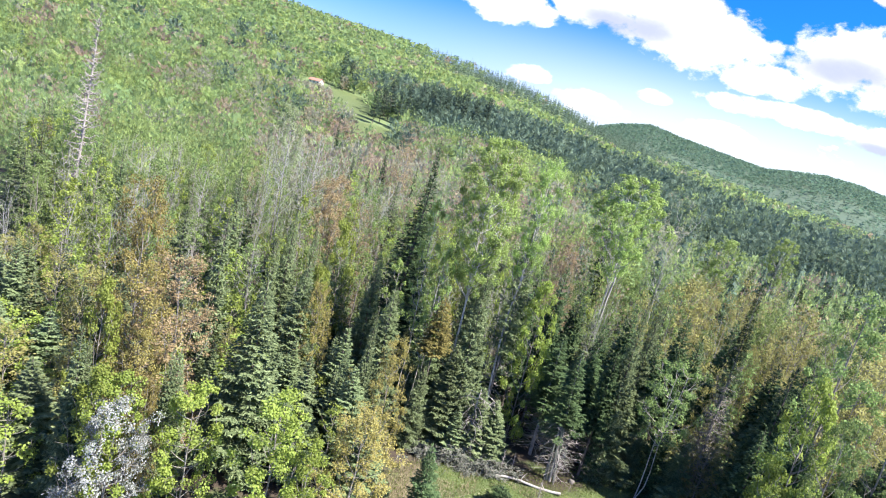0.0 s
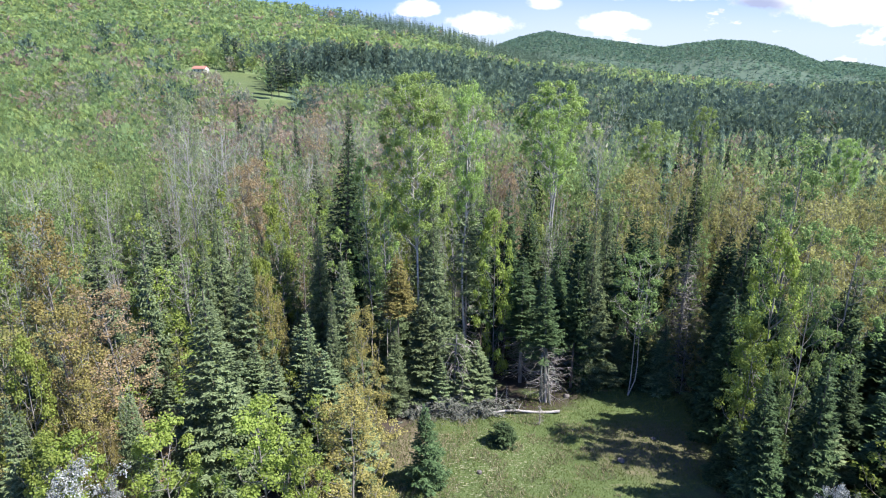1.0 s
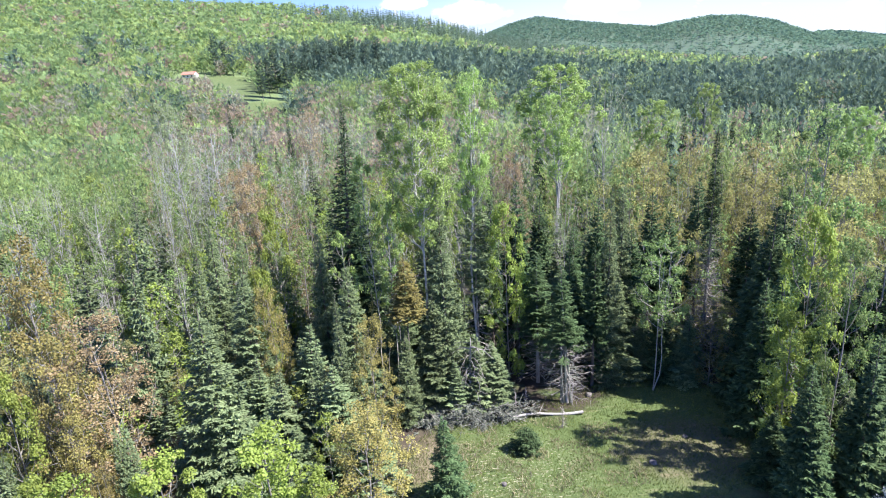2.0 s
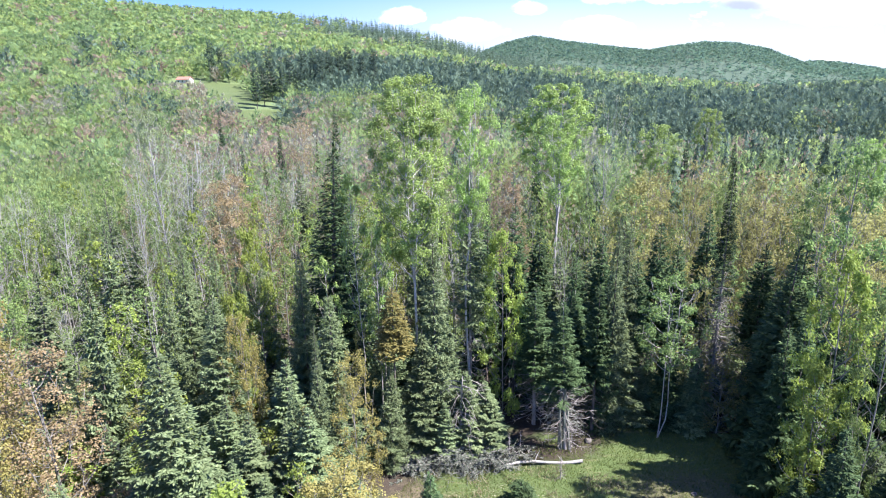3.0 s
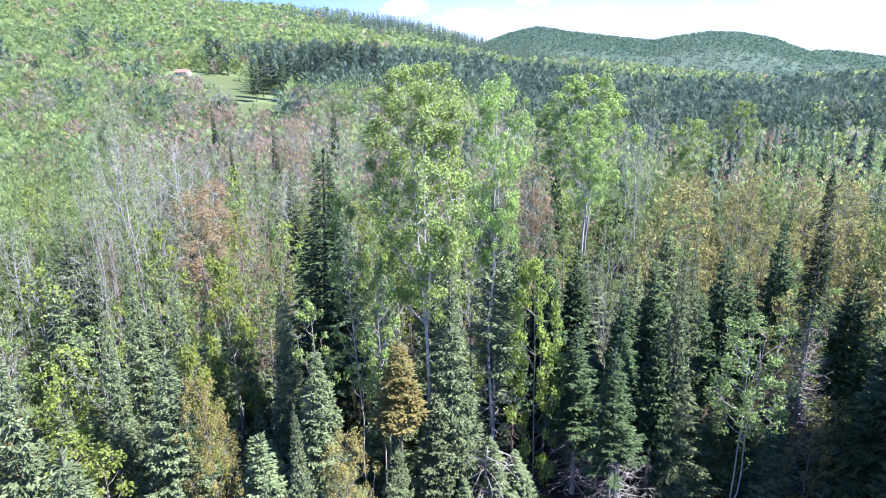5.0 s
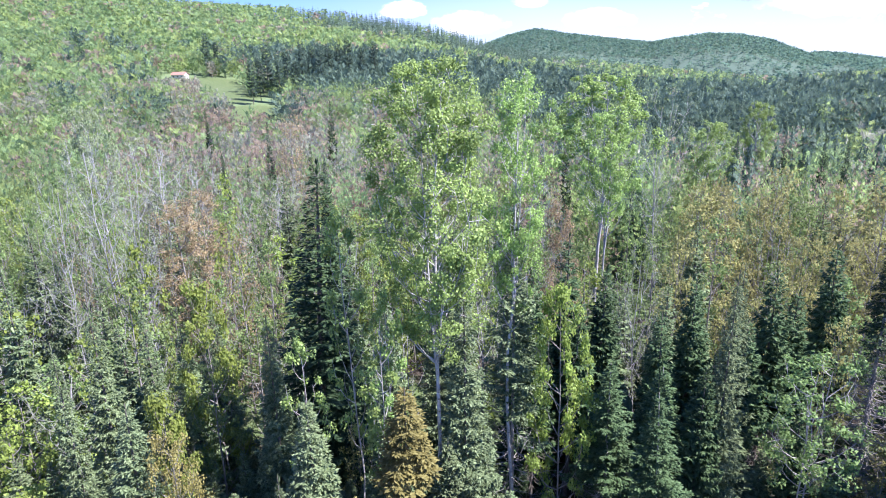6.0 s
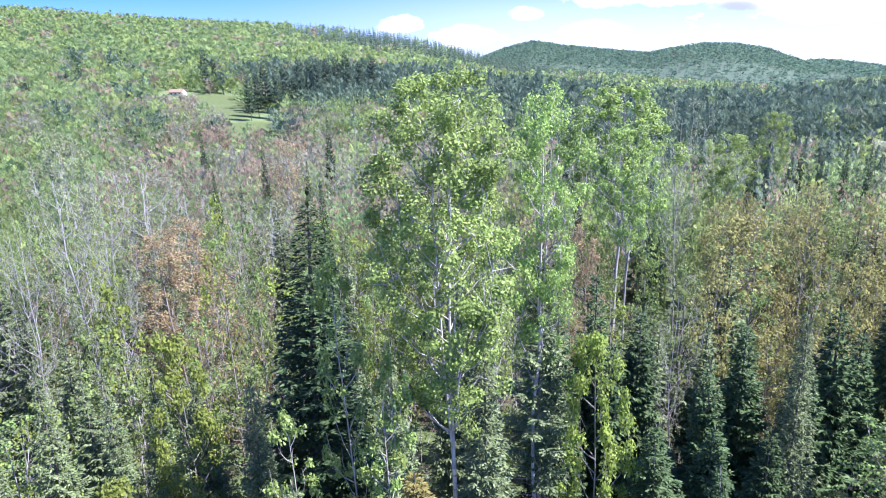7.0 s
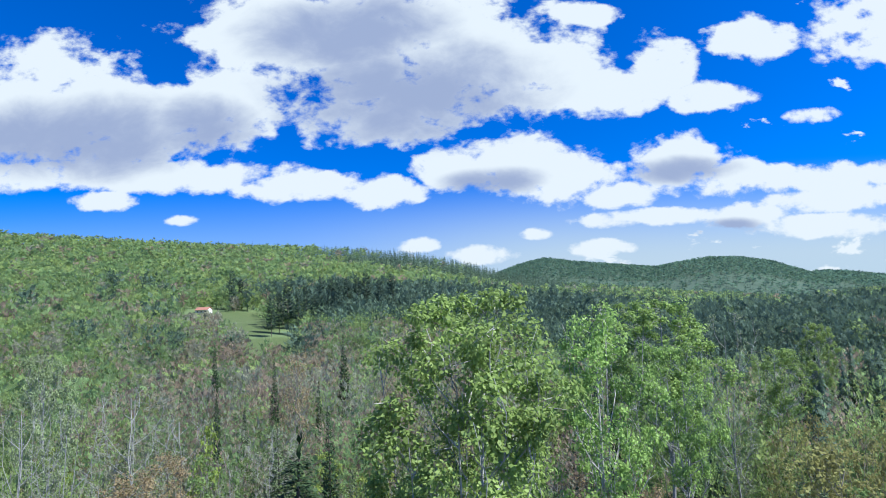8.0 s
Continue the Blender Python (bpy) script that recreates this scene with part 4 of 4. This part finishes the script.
def scatter(name, protos, spots, material, label, category="woods"):
    """spots: k x 4, of x, y, height, breadth. One mesh with a tree at every spot."""
    spots = np.asarray(spots, float)
    vs, fs, off = [], [], 0
    which = rng.integers(0, len(protos), len(spots))
    for n, (v, f) in enumerate(protos):
        s = spots[which == n]
        if not len(s):
            continue
        a = rng.uniform(0, 6.283, len(s))
        c, sn = np.cos(a)[:, None], np.sin(a)[:, None]
        x = (v[None, :, 0] * c - v[None, :, 1] * sn) * s[:, 3:4] + s[:, 0:1]
        y = (v[None, :, 0] * sn + v[None, :, 1] * c) * s[:, 3:4] + s[:, 1:2]
        z = v[None, :, 2] * s[:, 2:3] + terrain(s[:, 0], s[:, 1])[:, None] - 0.2
        vs.append(np.stack([x, y, z], -1).reshape(-1, 3))
        fs.append((f[None] + (np.arange(len(s)) * len(v))[:, None, None]).reshape(-1, 4) + off)
        off += len(v) * len(s)
    ob = new(name, mesh_of(name, np.concatenate(vs), np.concatenate(fs), material, True))
    return tagged(ob, label, category, kind="stuff")


def lawn_free(x, y):
    r, az = np.hypot(x, y - 15), np.degrees(np.arctan2(x, y - 15))
    upper = (az > -20.8) & (az < -16.3) & (r > 232) & (r < 392)
    lower = (az > -18.2) & (az < -12.8) & (r > 192) & (r < 288)
    home = (az > -23.8) & (az < -20.0) & (r > 250) & (r < 402)
    return ~(upper | lower | home)


def spread(r0, r1, gap, az0=-46, az1=46, jitter=0.62, keep_lawn=True):
    """A jittered grid of places between two distances from the flight."""
    n = int(r1 * 1.1 / gap) + 1
    gx, gy = np.meshgrid(np.arange(-n, n + 1) * gap, np.arange(0, n + 1) * gap)
    x = gx.ravel() + rng.uniform(-jitter, jitter, gx.size) * gap
    y = gy.ravel() + rng.uniform(-jitter, jitter, gx.size) * gap
    r, az = np.hypot(x, y), np.degrees(np.arctan2(x, y))
    ok = (r > r0) & (r < r1) & (az > az0) & (az < az1)
    x, y = x[ok], y[ok] + 15
    ok = lawn_free(x, y) | (not keep_lawn)
    return x[ok], y[ok]


def kinds_by_place(x, y):
    """0 green, 1 lime, 2 russet, 3 conifer, 4 pine, 5 pale."""
    y0 = y - 15
    r, az = np.hypot(x, y0), np.degrees(np.arctan2(x, y0))
    patch = np.array([noise.noise((a * 0.012, b * 0.012, 3.0)) for a, b in zip(x, y)])
    grain = np.array([noise.noise((a * 0.04, b * 0.04, 9.0)) for a, b in zip(x, y)])
    con = np.where(az < 3, 0.04, 0.10) + 0.35 * patch
    con += 0.6 * np.clip((az - 4) / 6, 0, 1) * np.clip((r - 130) / 80, 0, 1) * (r < 1000)
    con += 0.5 * np.clip((az - 14) / 8, 0, 1) * np.clip((r - 62) / 30, 0, 1) * (r < 200)
    con += 1.0 * np.exp(-((az + 1) / 12.0) ** 4) * np.clip((r - 600) / 80, 0, 1) * (r < 1000)
    con += 1.1 * np.exp(-((az + 1) / 14.0) ** 6) * np.exp(-((r - 350) / 100) ** 6)
    con += 0.22 * (r > 1000)
    q = rng.uniform(0, 1, len(x))
    right = np.clip((az - 4) / 8, 0, 1)
    near = np.clip((250 - r) / 60, 0, 1) * np.clip((az + 34) / 8, 0, 1) * np.clip((14 - az) / 8, 0.25, 1)
    kind = np.where(q < con, np.where((rng.uniform(0, 1, len(x)) < 0.5) & (r < 480) & (r > 180), 4, 3), 0)
    p = rng.uniform(0, 1, len(x))
    leafy = kind == 0
    kind = np.where(leafy & (p < 0.34 + 0.3 * grain - 0.2 * near), 1, kind)
    kind = np.where(leafy & (p > 0.92 - 0.46 * near - 0.06 * (r < 420) + 0.2 * grain), 2, kind)
    return np.where((kind == 2) & (rng.uniform(0, 1, len(x)) < 0.5), 5, kind)


FAR_KINDS = [
    ("green_woods", "green", "green broadleaf woods covering the hillsides", 1.0),
    ("lime_woods", "lime", "bright spring-green broadleaf woods on the hill", 1.0),
    ("russet_woods", "russet", "russet budding maples among the woods", 1.0),
    ("conifer_woods", "conifer", "dark pointed spruces and firs among the woods", 1.15),
    ("pine_woods", "conifer", "dark green white pines near the far lawn", 1.3),
    ("pale_woods", "pale", "pale half-bare trees among the woods", 1.0),
]


def woods(zone, r0, r1, gap, leafy, pointed, h0, h1, broad):
    x, y = spread(r0, r1, gap, 2 if zone in ("range", "foot") else -52)
    kind = kinds_by_place(x, y)
    for n, (name, look_of, label, tall) in enumerate(FAR_KINDS):
        ok = kind == n
        if not ok.any():
            continue
        h = rng.uniform(h0 * 0.85, h1 * 1.05, ok.sum()) * tall
        b = h * rng.uniform(0.65, 1.25, ok.sum()) * (broad if n not in (3, 4) else 1.0) * (1.5 if n == 4 else 1.35)
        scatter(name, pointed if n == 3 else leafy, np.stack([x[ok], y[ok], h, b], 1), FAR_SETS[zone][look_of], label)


woods("mid", 50, 76, 2.6, [lite_leafy(s + 69, 6, 6, 300, 0.046, 0) for s in range(8)], [lite_conifer(s + 69, 20, 7, 0.15) for s in range(3)], 7.5, 11.0, 0.95)
woods("mid", 76, 112, 2.75, [lite_leafy(s, 6, 6, 200, 0.068, 0) for s in range(8)], [lite_conifer(s, 14, 6, 0.15) for s in range(3)], 7.5, 11.0, 0.92)
woods("valley", 112, 260, 4.2, [lite_leafy(s + 9, 5, 6, 84, 0.11, 0) for s in range(6)], [lite_conifer(s + 9, 10, 5, 0.15) for s in range(3)], 8.5, 12.0, 1.12)
woods("slope", 260, 480, 5.8, [lite_leafy(s + 19, 5, 6, 46, 0.16, 0) for s in range(6)], [lite_conifer(s + 19, 7, 5, 0.16) for s in range(3)], 10, 13.0, 1.3)
woods("hill", 480, 850, 7.6, [lite_leafy(s + 29, 4, 5, 18, 0.24, 0) for s in range(6)], [lite_conifer(s + 29, 5, 4, 0.18) for s in range(3)], 11, 13.5, 1.5)
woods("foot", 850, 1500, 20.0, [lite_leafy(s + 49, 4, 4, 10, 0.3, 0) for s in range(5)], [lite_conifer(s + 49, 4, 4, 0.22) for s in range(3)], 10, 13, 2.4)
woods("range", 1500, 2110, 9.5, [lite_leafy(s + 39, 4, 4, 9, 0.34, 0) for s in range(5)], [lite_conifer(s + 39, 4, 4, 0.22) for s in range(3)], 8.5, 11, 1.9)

sx, sy = spread(252, 350, 5.0, -23.8, -20.3, keep_lawn=False)
scatter("shrubs", [lite_leafy(s + 59, 5, 6, 20, 0.11, 0.9) for s in range(3)], np.stack([sx, sy, rng.uniform(4, 6.5, len(sx)), rng.uniform(8, 12, len(sx))], 1), FAR_SETS["slope"]["pale"], "low pale shrubs below the far house", "bushes")

PINES = [(-19.3, 402, 21), (-18.5, 408, 17), (-15.9, 266, 15), (-15.2, 276, 16), (-14.4, 292, 19), (-13.5, 270, 17), (-12.7, 286, 19), (-12.0, 262, 16),
         (-11.3, 304, 20), (-10.4, 312, 19), (-9.6, 300, 20), (-8.8, 318, 19), (-7.9, 306, 20), (-7.0, 322, 21), (-5.8, 312, 19), (-4.6, 326, 20)]
pines = [pattern("pine_tree", conifer(s, 18, 4.6, 0.22, 1.1, 5, 0.05, 0.45, 0.9, 0.22, curve=0.42, fine=False), B_BROWN, M_PINE, 18, 4.6, "tall dark white pine with layered boughs near the far lawn", "tree", "white pines") for s in (101, 102)]
for n, (az, r, h) in enumerate(PINES):
    x, y = r * math.sin(radians(az)), 15 + r * math.cos(radians(az))
    stand(pines[n % 2], x, y, ground_z(x, y) + 1.25 * h, 4.4 * h / 18)

for root in PATTERNS:
    for ob in list(root.children):
        bpy.data.objects.remove(ob)
    bpy.data.objects.remove(root)


# ---- in the clearing ----
def fallen_log():
    r = np.random.default_rng(5)
    root = tagged(new("fallen_log"), "pale barkless fallen trunk lying across the grass edge", "log")
    raw = Raw()
    u = np.linspace(0, 1, 9)
    path = np.stack([u * 3.9 - 1.95, 0.10 * np.sin(u * 5) + u * 0.1, 0.16 + 0.05 * np.sin(u * 7)], 1)
    raw.tube(path, 0.062 + 0.030 * u + r.uniform(-0.008, 0.008, 9), 9)
    part("trunk", raw.mesh("log_trunk", B_BIRCH, True), root)
    for n, w in enumerate((0.12, 0.4, 0.86)):
        stub = Raw()
        a = path[int(w * 8)]
        d = np.array([r.uniform(-0.5, 0.5), r.uniform(-0.6, 0.6), 0.6])
        stub.tube(np.stack([a, a + d * 0.35, a + d * 0.8 + r.normal(0, 0.05, 3)]), [0.03, 0.022, 0.008], 5)
        part("branch_stub", stub.mesh("log_stub", B_DEAD, True), root)
    return root


log = fallen_log()
log.matrix_basis = pose(5.45, 29.65, ground_z(5.45, 29.65) - 0.02, 0, 0, 1)


def brush_heap(seed, wide, deep, high, count, material, label):
    """Cut branches thrown on a heap."""
    r = np.random.default_rng(seed)
    raw = Raw()
    for n in range(count):
        a = np.array([r.normal(0, wide * 0.45), r.normal(0, deep * 0.45), 0])
        top = high * math.exp(-(a[0] / wide) ** 2 - (a[1] / deep) ** 2)
        a[2] = r.uniform(0, top)
        az, rise, span = r.uniform(0, 6.283), r.normal(0.05, 0.28), r.uniform(0.5, 1.7)
        d = np.array([math.cos(az) * math.cos(rise), math.sin(az) * math.cos(rise), math.sin(rise)])
        b = a + d * span
        b[2] = max(b[2], 0.02)
        c = (a + b) / 2 + r.normal(0, 0.09, 3)
        c[2] = max(c[2], 0.03)
        w = r.uniform(0.006, 0.020)
        raw.tube(np.stack([a, c, b]), [w, w * 0.75, w * 0.3], 3)
        for q in range(4):
            e = c + r.normal(0, 0.24, 3)
            e[2] = max(e[2], 0.02)
            raw.tube(np.stack([c, e]), [w * 0.5, w * 0.2], 3)
    ob = new("brush", raw.mesh("brush", material))
    return tagged(ob, label, "brush", kind="stuff")


def dead_boughs(seed, wide, deep, high, count):
    """A long heap of cut conifer boughs with grey-green dry needles still on them."""
    r = np.random.default_rng(seed)
    sticks, leaf = Raw(), Raw()
    quads = []
    for n in range(count):
        a = np.array([r.uniform(-wide, wide), r.normal(0, deep * 0.5), 0])
        crest = high * (0.6 + 0.4 * math.sin(a[0] * 2.1 + 1) * math.cos(a[0] * 0.9)) * math.exp(-(a[1] / deep) ** 2)
        a[2] = r.uniform(0.2, 1.0) * crest
        az, rise, span = r.uniform(0, 6.283), r.normal(0.0, 0.22), r.uniform(0.5, 1.1)
        d = np.array([math.cos(az) * math.cos(rise), math.sin(az) * math.cos(rise), math.sin(rise)])
        u = np.linspace(0, 1, 4)[:, None]
        spine = a + d * span * u + np.array([0, 0, -0.22]) * span * u ** 2 + r.normal(0, 0.02, (4, 3))
        spine[:, 2] = np.maximum(spine[:, 2], 0.04)
        sticks.tube(spine, [0.014, 0.011, 0.008, 0.004], 3)
        k = 34
        w = r.uniform(0.05, 1.0, k)
        at = np.stack([np.interp(w, u[:, 0], spine[:, c]) for c in range(3)], 1)
        side = unit(np.cross(d, [0, 0, 1.0])) * r.choice([-1.0, 1.0], (k, 1))
        dd = unit(d * 0.6 + side * r.uniform(0.3, 1.0, (k, 1)) + np.array([0, 0, 1.0]) * r.uniform(-0.4, 0.4, (k, 1)))
        size = r.uniform(0.09, 0.24, (k, 1)) * (1.2 - 0.6 * w[:, None])
        across = unit(np.cross(dd, r.normal(0, 0.5, (k, 3)) + [0, 0, 1.0])) * size * 0.2
        quads.append(np.stack([at, at + dd * size * 0.5 + across, at + dd * size, at + dd * size * 0.5 - across], 1))
    leaf.quads(np.concatenate(quads))
    root = tagged(new("brush_pile"), "long heap of cut conifer boughs with dry grey-green needles", "brush")
    part("stick_heap", sticks.mesh("pile_branches", B_DEAD), root)
    part("dry_foliage", leaf.mesh("pile_needles", M_DRY), root)
    return root


dead_boughs(3, 2.9, 0.8, 1.15, 320).location = (0.7, 30.0, ground_z(0.7, 30.0))
dead_boughs(12, 0.8, 0.45, 0.8, 40).location = (4.0, 30.35, ground_z(4.0, 30.35))
heap = brush_heap(3, 3.4, 0.6, 0.6, 240, B_BRUSH, "loose grey sticks strewn over the heap of boughs")
heap.location = (1.0, 29.9, ground_z(1.0, 29.9))


def dead_sapling(seed, x, y, height):
    """A small upright dead conifer, all grey twigs."""
    r = np.random.default_rng(seed)
    root = tagged(new("dead_sapling"), "small dead grey sapling bristling with bare twigs", "sapling", "dead saplings")
    stem, twig = Raw(), Raw()
    stem.tube(np.array([[0, 0, 0], [0.03, 0, height * 0.5], [0.02, 0.03, height]]), [0.03, 0.02, 0.006], 5)
    for n in range(46):
        z = height * r.uniform(0.12, 0.97)
        az, span = r.uniform(0, 6.283), 0.32 * (1.15 - z / height) * r.uniform(0.6, 1.2)
        c = np.array([0.02, 0.01, z])
        e = c + np.array([math.cos(az) * span, math.sin(az) * span, r.uniform(-0.1, 0.25)])
        twig.tube(np.stack([c, (c + e) / 2 + r.normal(0, 0.02, 3), e]), [0.008, 0.006, 0.002], 3)
    part("stem", stem.mesh("sapling_stem", B_DEAD, True), root)
    part("twig_bristle", twig.mesh("sapling_twigs", B_DEAD), root)
    root.location = (x, y, ground_z(x, y) - 0.03)


for n, (x, y, height) in enumerate([(3.7, 30.3, 1.6), (6.0, 28.6, 1.25), (4.4, 30.9, 1.2), (7.0, 30.6, 1.5)]):
    dead_sapling(30 + n, x, y, height)


def root_tangle(x, y, limb_mat, stems, high, label):
    """Dead stems with bare limbs that arch over and hang."""
    r = np.random.default_rng(8 + stems)
    root = tagged(new("dead_branches"), label, "branches")
    feet = []
    for n in range(stems):
        raw = Raw()
        foot = np.array([r.uniform(-0.32, 0.32), r.uniform(-0.25, 0.25), 0]) * (stems > 1)
        tip = foot + [r.uniform(-0.35, 0.45), r.uniform(-0.2, 0.2), high * r.uniform(0.8, 1.1)]
        raw.tube(np.stack([foot, foot * 0.5 + tip * 0.5 + r.normal(0, 0.06, 3), tip]), [0.075, 0.06, 0.03], 7)
        part("stem", raw.mesh("dead_stem", limb_mat, True), root)
        feet.append((foot, tip))
    for n in range(30):
        raw = Raw()
        foot, tip = feet[n % stems]
        w = r.uniform(0.35, 0.95)
        c = foot + (tip - foot) * w
        az, span = r.uniform(0, 6.283), r.uniform(0.6, 1.5)
        o = np.array([math.cos(az), math.sin(az), 0])
        u = np.linspace(0, 1, 5)[:, None]
        fall = r.uniform(0.5, 1.0)
        limb = c + o * span * u ** 0.8 + np.array([0, 0, 1.0]) * span * (0.35 * u - fall * u ** 2.2) + r.normal(0, 0.04, (5, 3)) * u
        limb[:, 2] = np.maximum(limb[:, 2], 0.05)
        raw.tube(limb, [0.022, 0.018, 0.014, 0.010, 0.004], 3)
        for q in range(5):
            k = limb[r.integers(1, 5)]
            e = k + (o * 0.4 + r.normal(0, 0.6, 3) - [0, 0, 0.5]) * 0.4
            e[2] = max(e[2], 0.04)
            raw.tube(np.stack([k, e]), [0.009, 0.003], 3)
        part("limb", raw.mesh("dead_limb", limb_mat), root)
    root.location = (x, y, ground_z(x, y) - 0.05)
    return root


root_tangle(1.25, 30.7, B_DEAD, 1, 4.6, "tangle of bare pinkish grey dead limbs at a spruce foot")
root_tangle(6.75, 30.7, B_BRUSH, 4, 4.6, "cluster of dead grey stems with arching bare limbs")


def rock(seed, x, y, size):
    bm = bmesh.new()
    bmesh.ops.create_icosphere(bm, subdivisions=2, radius=size)
    for v in bm.verts:
        v.co *= 1 + 0.35 * noise.noise(v.co * (1.6 / size) + Vector((seed, 0, 0)))
        v.co.z *= 0.6
    me = bpy.data.meshes.new("rock")
    bm.to_mesh(me)
    bm.free()
    me.materials.append(M_ROCK)
    ob = tagged(new("rock", me), "small dark grey field stone in the grass", "rock", "field stones")
    ob.location = (x, y, ground_z(x, y) + size * 0.2)


M_ROCK = plain("field_stone", (0.05, 0.045, 0.045), (0.17, 0.155, 0.15), 6.0, 0.9)
for n, (x, y, size) in enumerate([(9.6, 25.2, 0.20), (2.3, 24.3, 0.14), (11.9, 27.0, 0.16), (8.2, 31.5, 0.22)]):
    rock(n * 3.1, x, y, size)


def tufts(name, count, material, label, box, tall, seed, patchy):
    """Blades of grass over part of the clearing."""
    r = np.random.default_rng(seed)
    x, y = r.uniform(box[0], box[1], count), r.uniform(box[2], box[3], count)
    keep = np.array([clearing(a, b) and noise.noise((a * 0.8, b * 0.8, seed)) > patchy for a, b in zip(x, y)])
    x, y = x[keep], y[keep]
    k = len(x)
    a = np.stack([x, y, terrain(x, y) - 0.01], 1)
    h = tall * r.uniform(0.5, 1.3, (k, 1))
    d = np.concatenate([r.normal(0, 0.55, (k, 2)), np.ones((k, 1))], 1) * h
    side = unit(np.cross(d, r.normal(size=(k, 3)))) * r.uniform(0.012, 0.03, (k, 1))
    raw = Raw()
    raw.quads(np.stack([a - side * 0.6, a + side * 0.6, a + d * 0.6 + side * 0.5, a + d], 1))
    return tagged(new(name, raw.mesh(name, material)), label, "grass", kind="stuff")


tufts("grass", 60000, M_GRASS, "short green grass of the clearing", (-4, 17, 17, 33), 0.11, 2, -0.9)
tufts("dry_grass", 15000, M_STRAW, "dry straw-coloured grass lying in patches", (-3, 9, 21, 29.5), 0.20, 6, 0.02)


# ---- the far house ----
def slab(x0, x1, y0, y1, z0, z1):
    v = np.array([(x, y, z) for z in (z0, z1) for x, y in ((x0, y0), (x1, y0), (x1, y1), (x0, y1))], float)
    f = np.array([(0, 3, 2, 1), (4, 5, 6, 7), (0, 1, 5, 4), (1, 2, 6, 5), (2, 3, 7, 6), (3, 0, 4, 7)])
    return v, f


def far_house():
    root = tagged(new("house"), "small white house with a faded red gable roof by a lawn", "house")
    v, f = slab(-5.0, 5.0, -3.5, 3.5, -0.8, 3.4)
    part("wall", mesh_of("house_wall", v, f, M_WHITEWALL), root)
    for sgn in (-1, 1):
        v = np.array([(-5.5, sgn * 4.1, 3.1), (5.5, sgn * 4.1, 3.1), (5.5, 0, 5.9), (-5.5, 0, 5.9), (-5.5, sgn * 4.1, 3.3), (5.5, sgn * 4.1, 3.3), (5.5, 0, 6.1), (-5.5, 0, 6.1)])
        f = np.array([(0, 3, 2, 1), (4, 5, 6, 7), (0, 1, 5, 4), (1, 2, 6, 5), (2, 3, 7, 6), (3, 0, 4, 7)])
        part("roof", mesh_of("house_roof", v, f, M_ROOF), root)
    for sgn in (-1, 1):
        v = np.array([(sgn * 4.99, -3.5, 3.35), (sgn * 4.99, 3.5, 3.35), (sgn * 4.99, 0, 5.85), (sgn * 4.85, -3.5, 3.35), (sgn * 4.85, 3.5, 3.35), (sgn * 4.85, 0, 5.85)])
        me = bpy.data.meshes.new("house_gable")
        me.from_pydata([tuple(p) for p in v], [], [(0, 1, 2), (3, 5, 4), (0, 3, 4, 1), (1, 4, 5, 2), (2, 5, 3, 0)])
        me.materials.append(M_WHITEWALL)
        part("gable", me, root)
    for x in (-3.2, 0.0, 3.2):
        v, f = slab(x - 0.6, x + 0.6, -3.56, -3.45, 1.1, 2.4)
        pane = part("window", mesh_of("house_window", v, f, M_GLASS), root)
        for x0, x1, z0, z1 in ((-0.74, -0.6, 0.96, 2.54), (0.6, 0.74, 0.96, 2.54), (-0.6, 0.6, 2.4, 2.54), (-0.6, 0.6, 0.96, 1.1)):
            v, f = slab(x + x0, x + x1, -3.6, -3.45, z0, z1)
            part("frame", mesh_of("window_frame", v, f, M_WHITEWALL), pane)
    return root


house = far_house()
hx, hy = -143.0, 374.0
house.matrix_basis = pose(hx, hy, ground_z(hx, hy) - 0.3, 0, 0, -8) @ Matrix.Diagonal((0.78, 0.8, 0.62, 1))
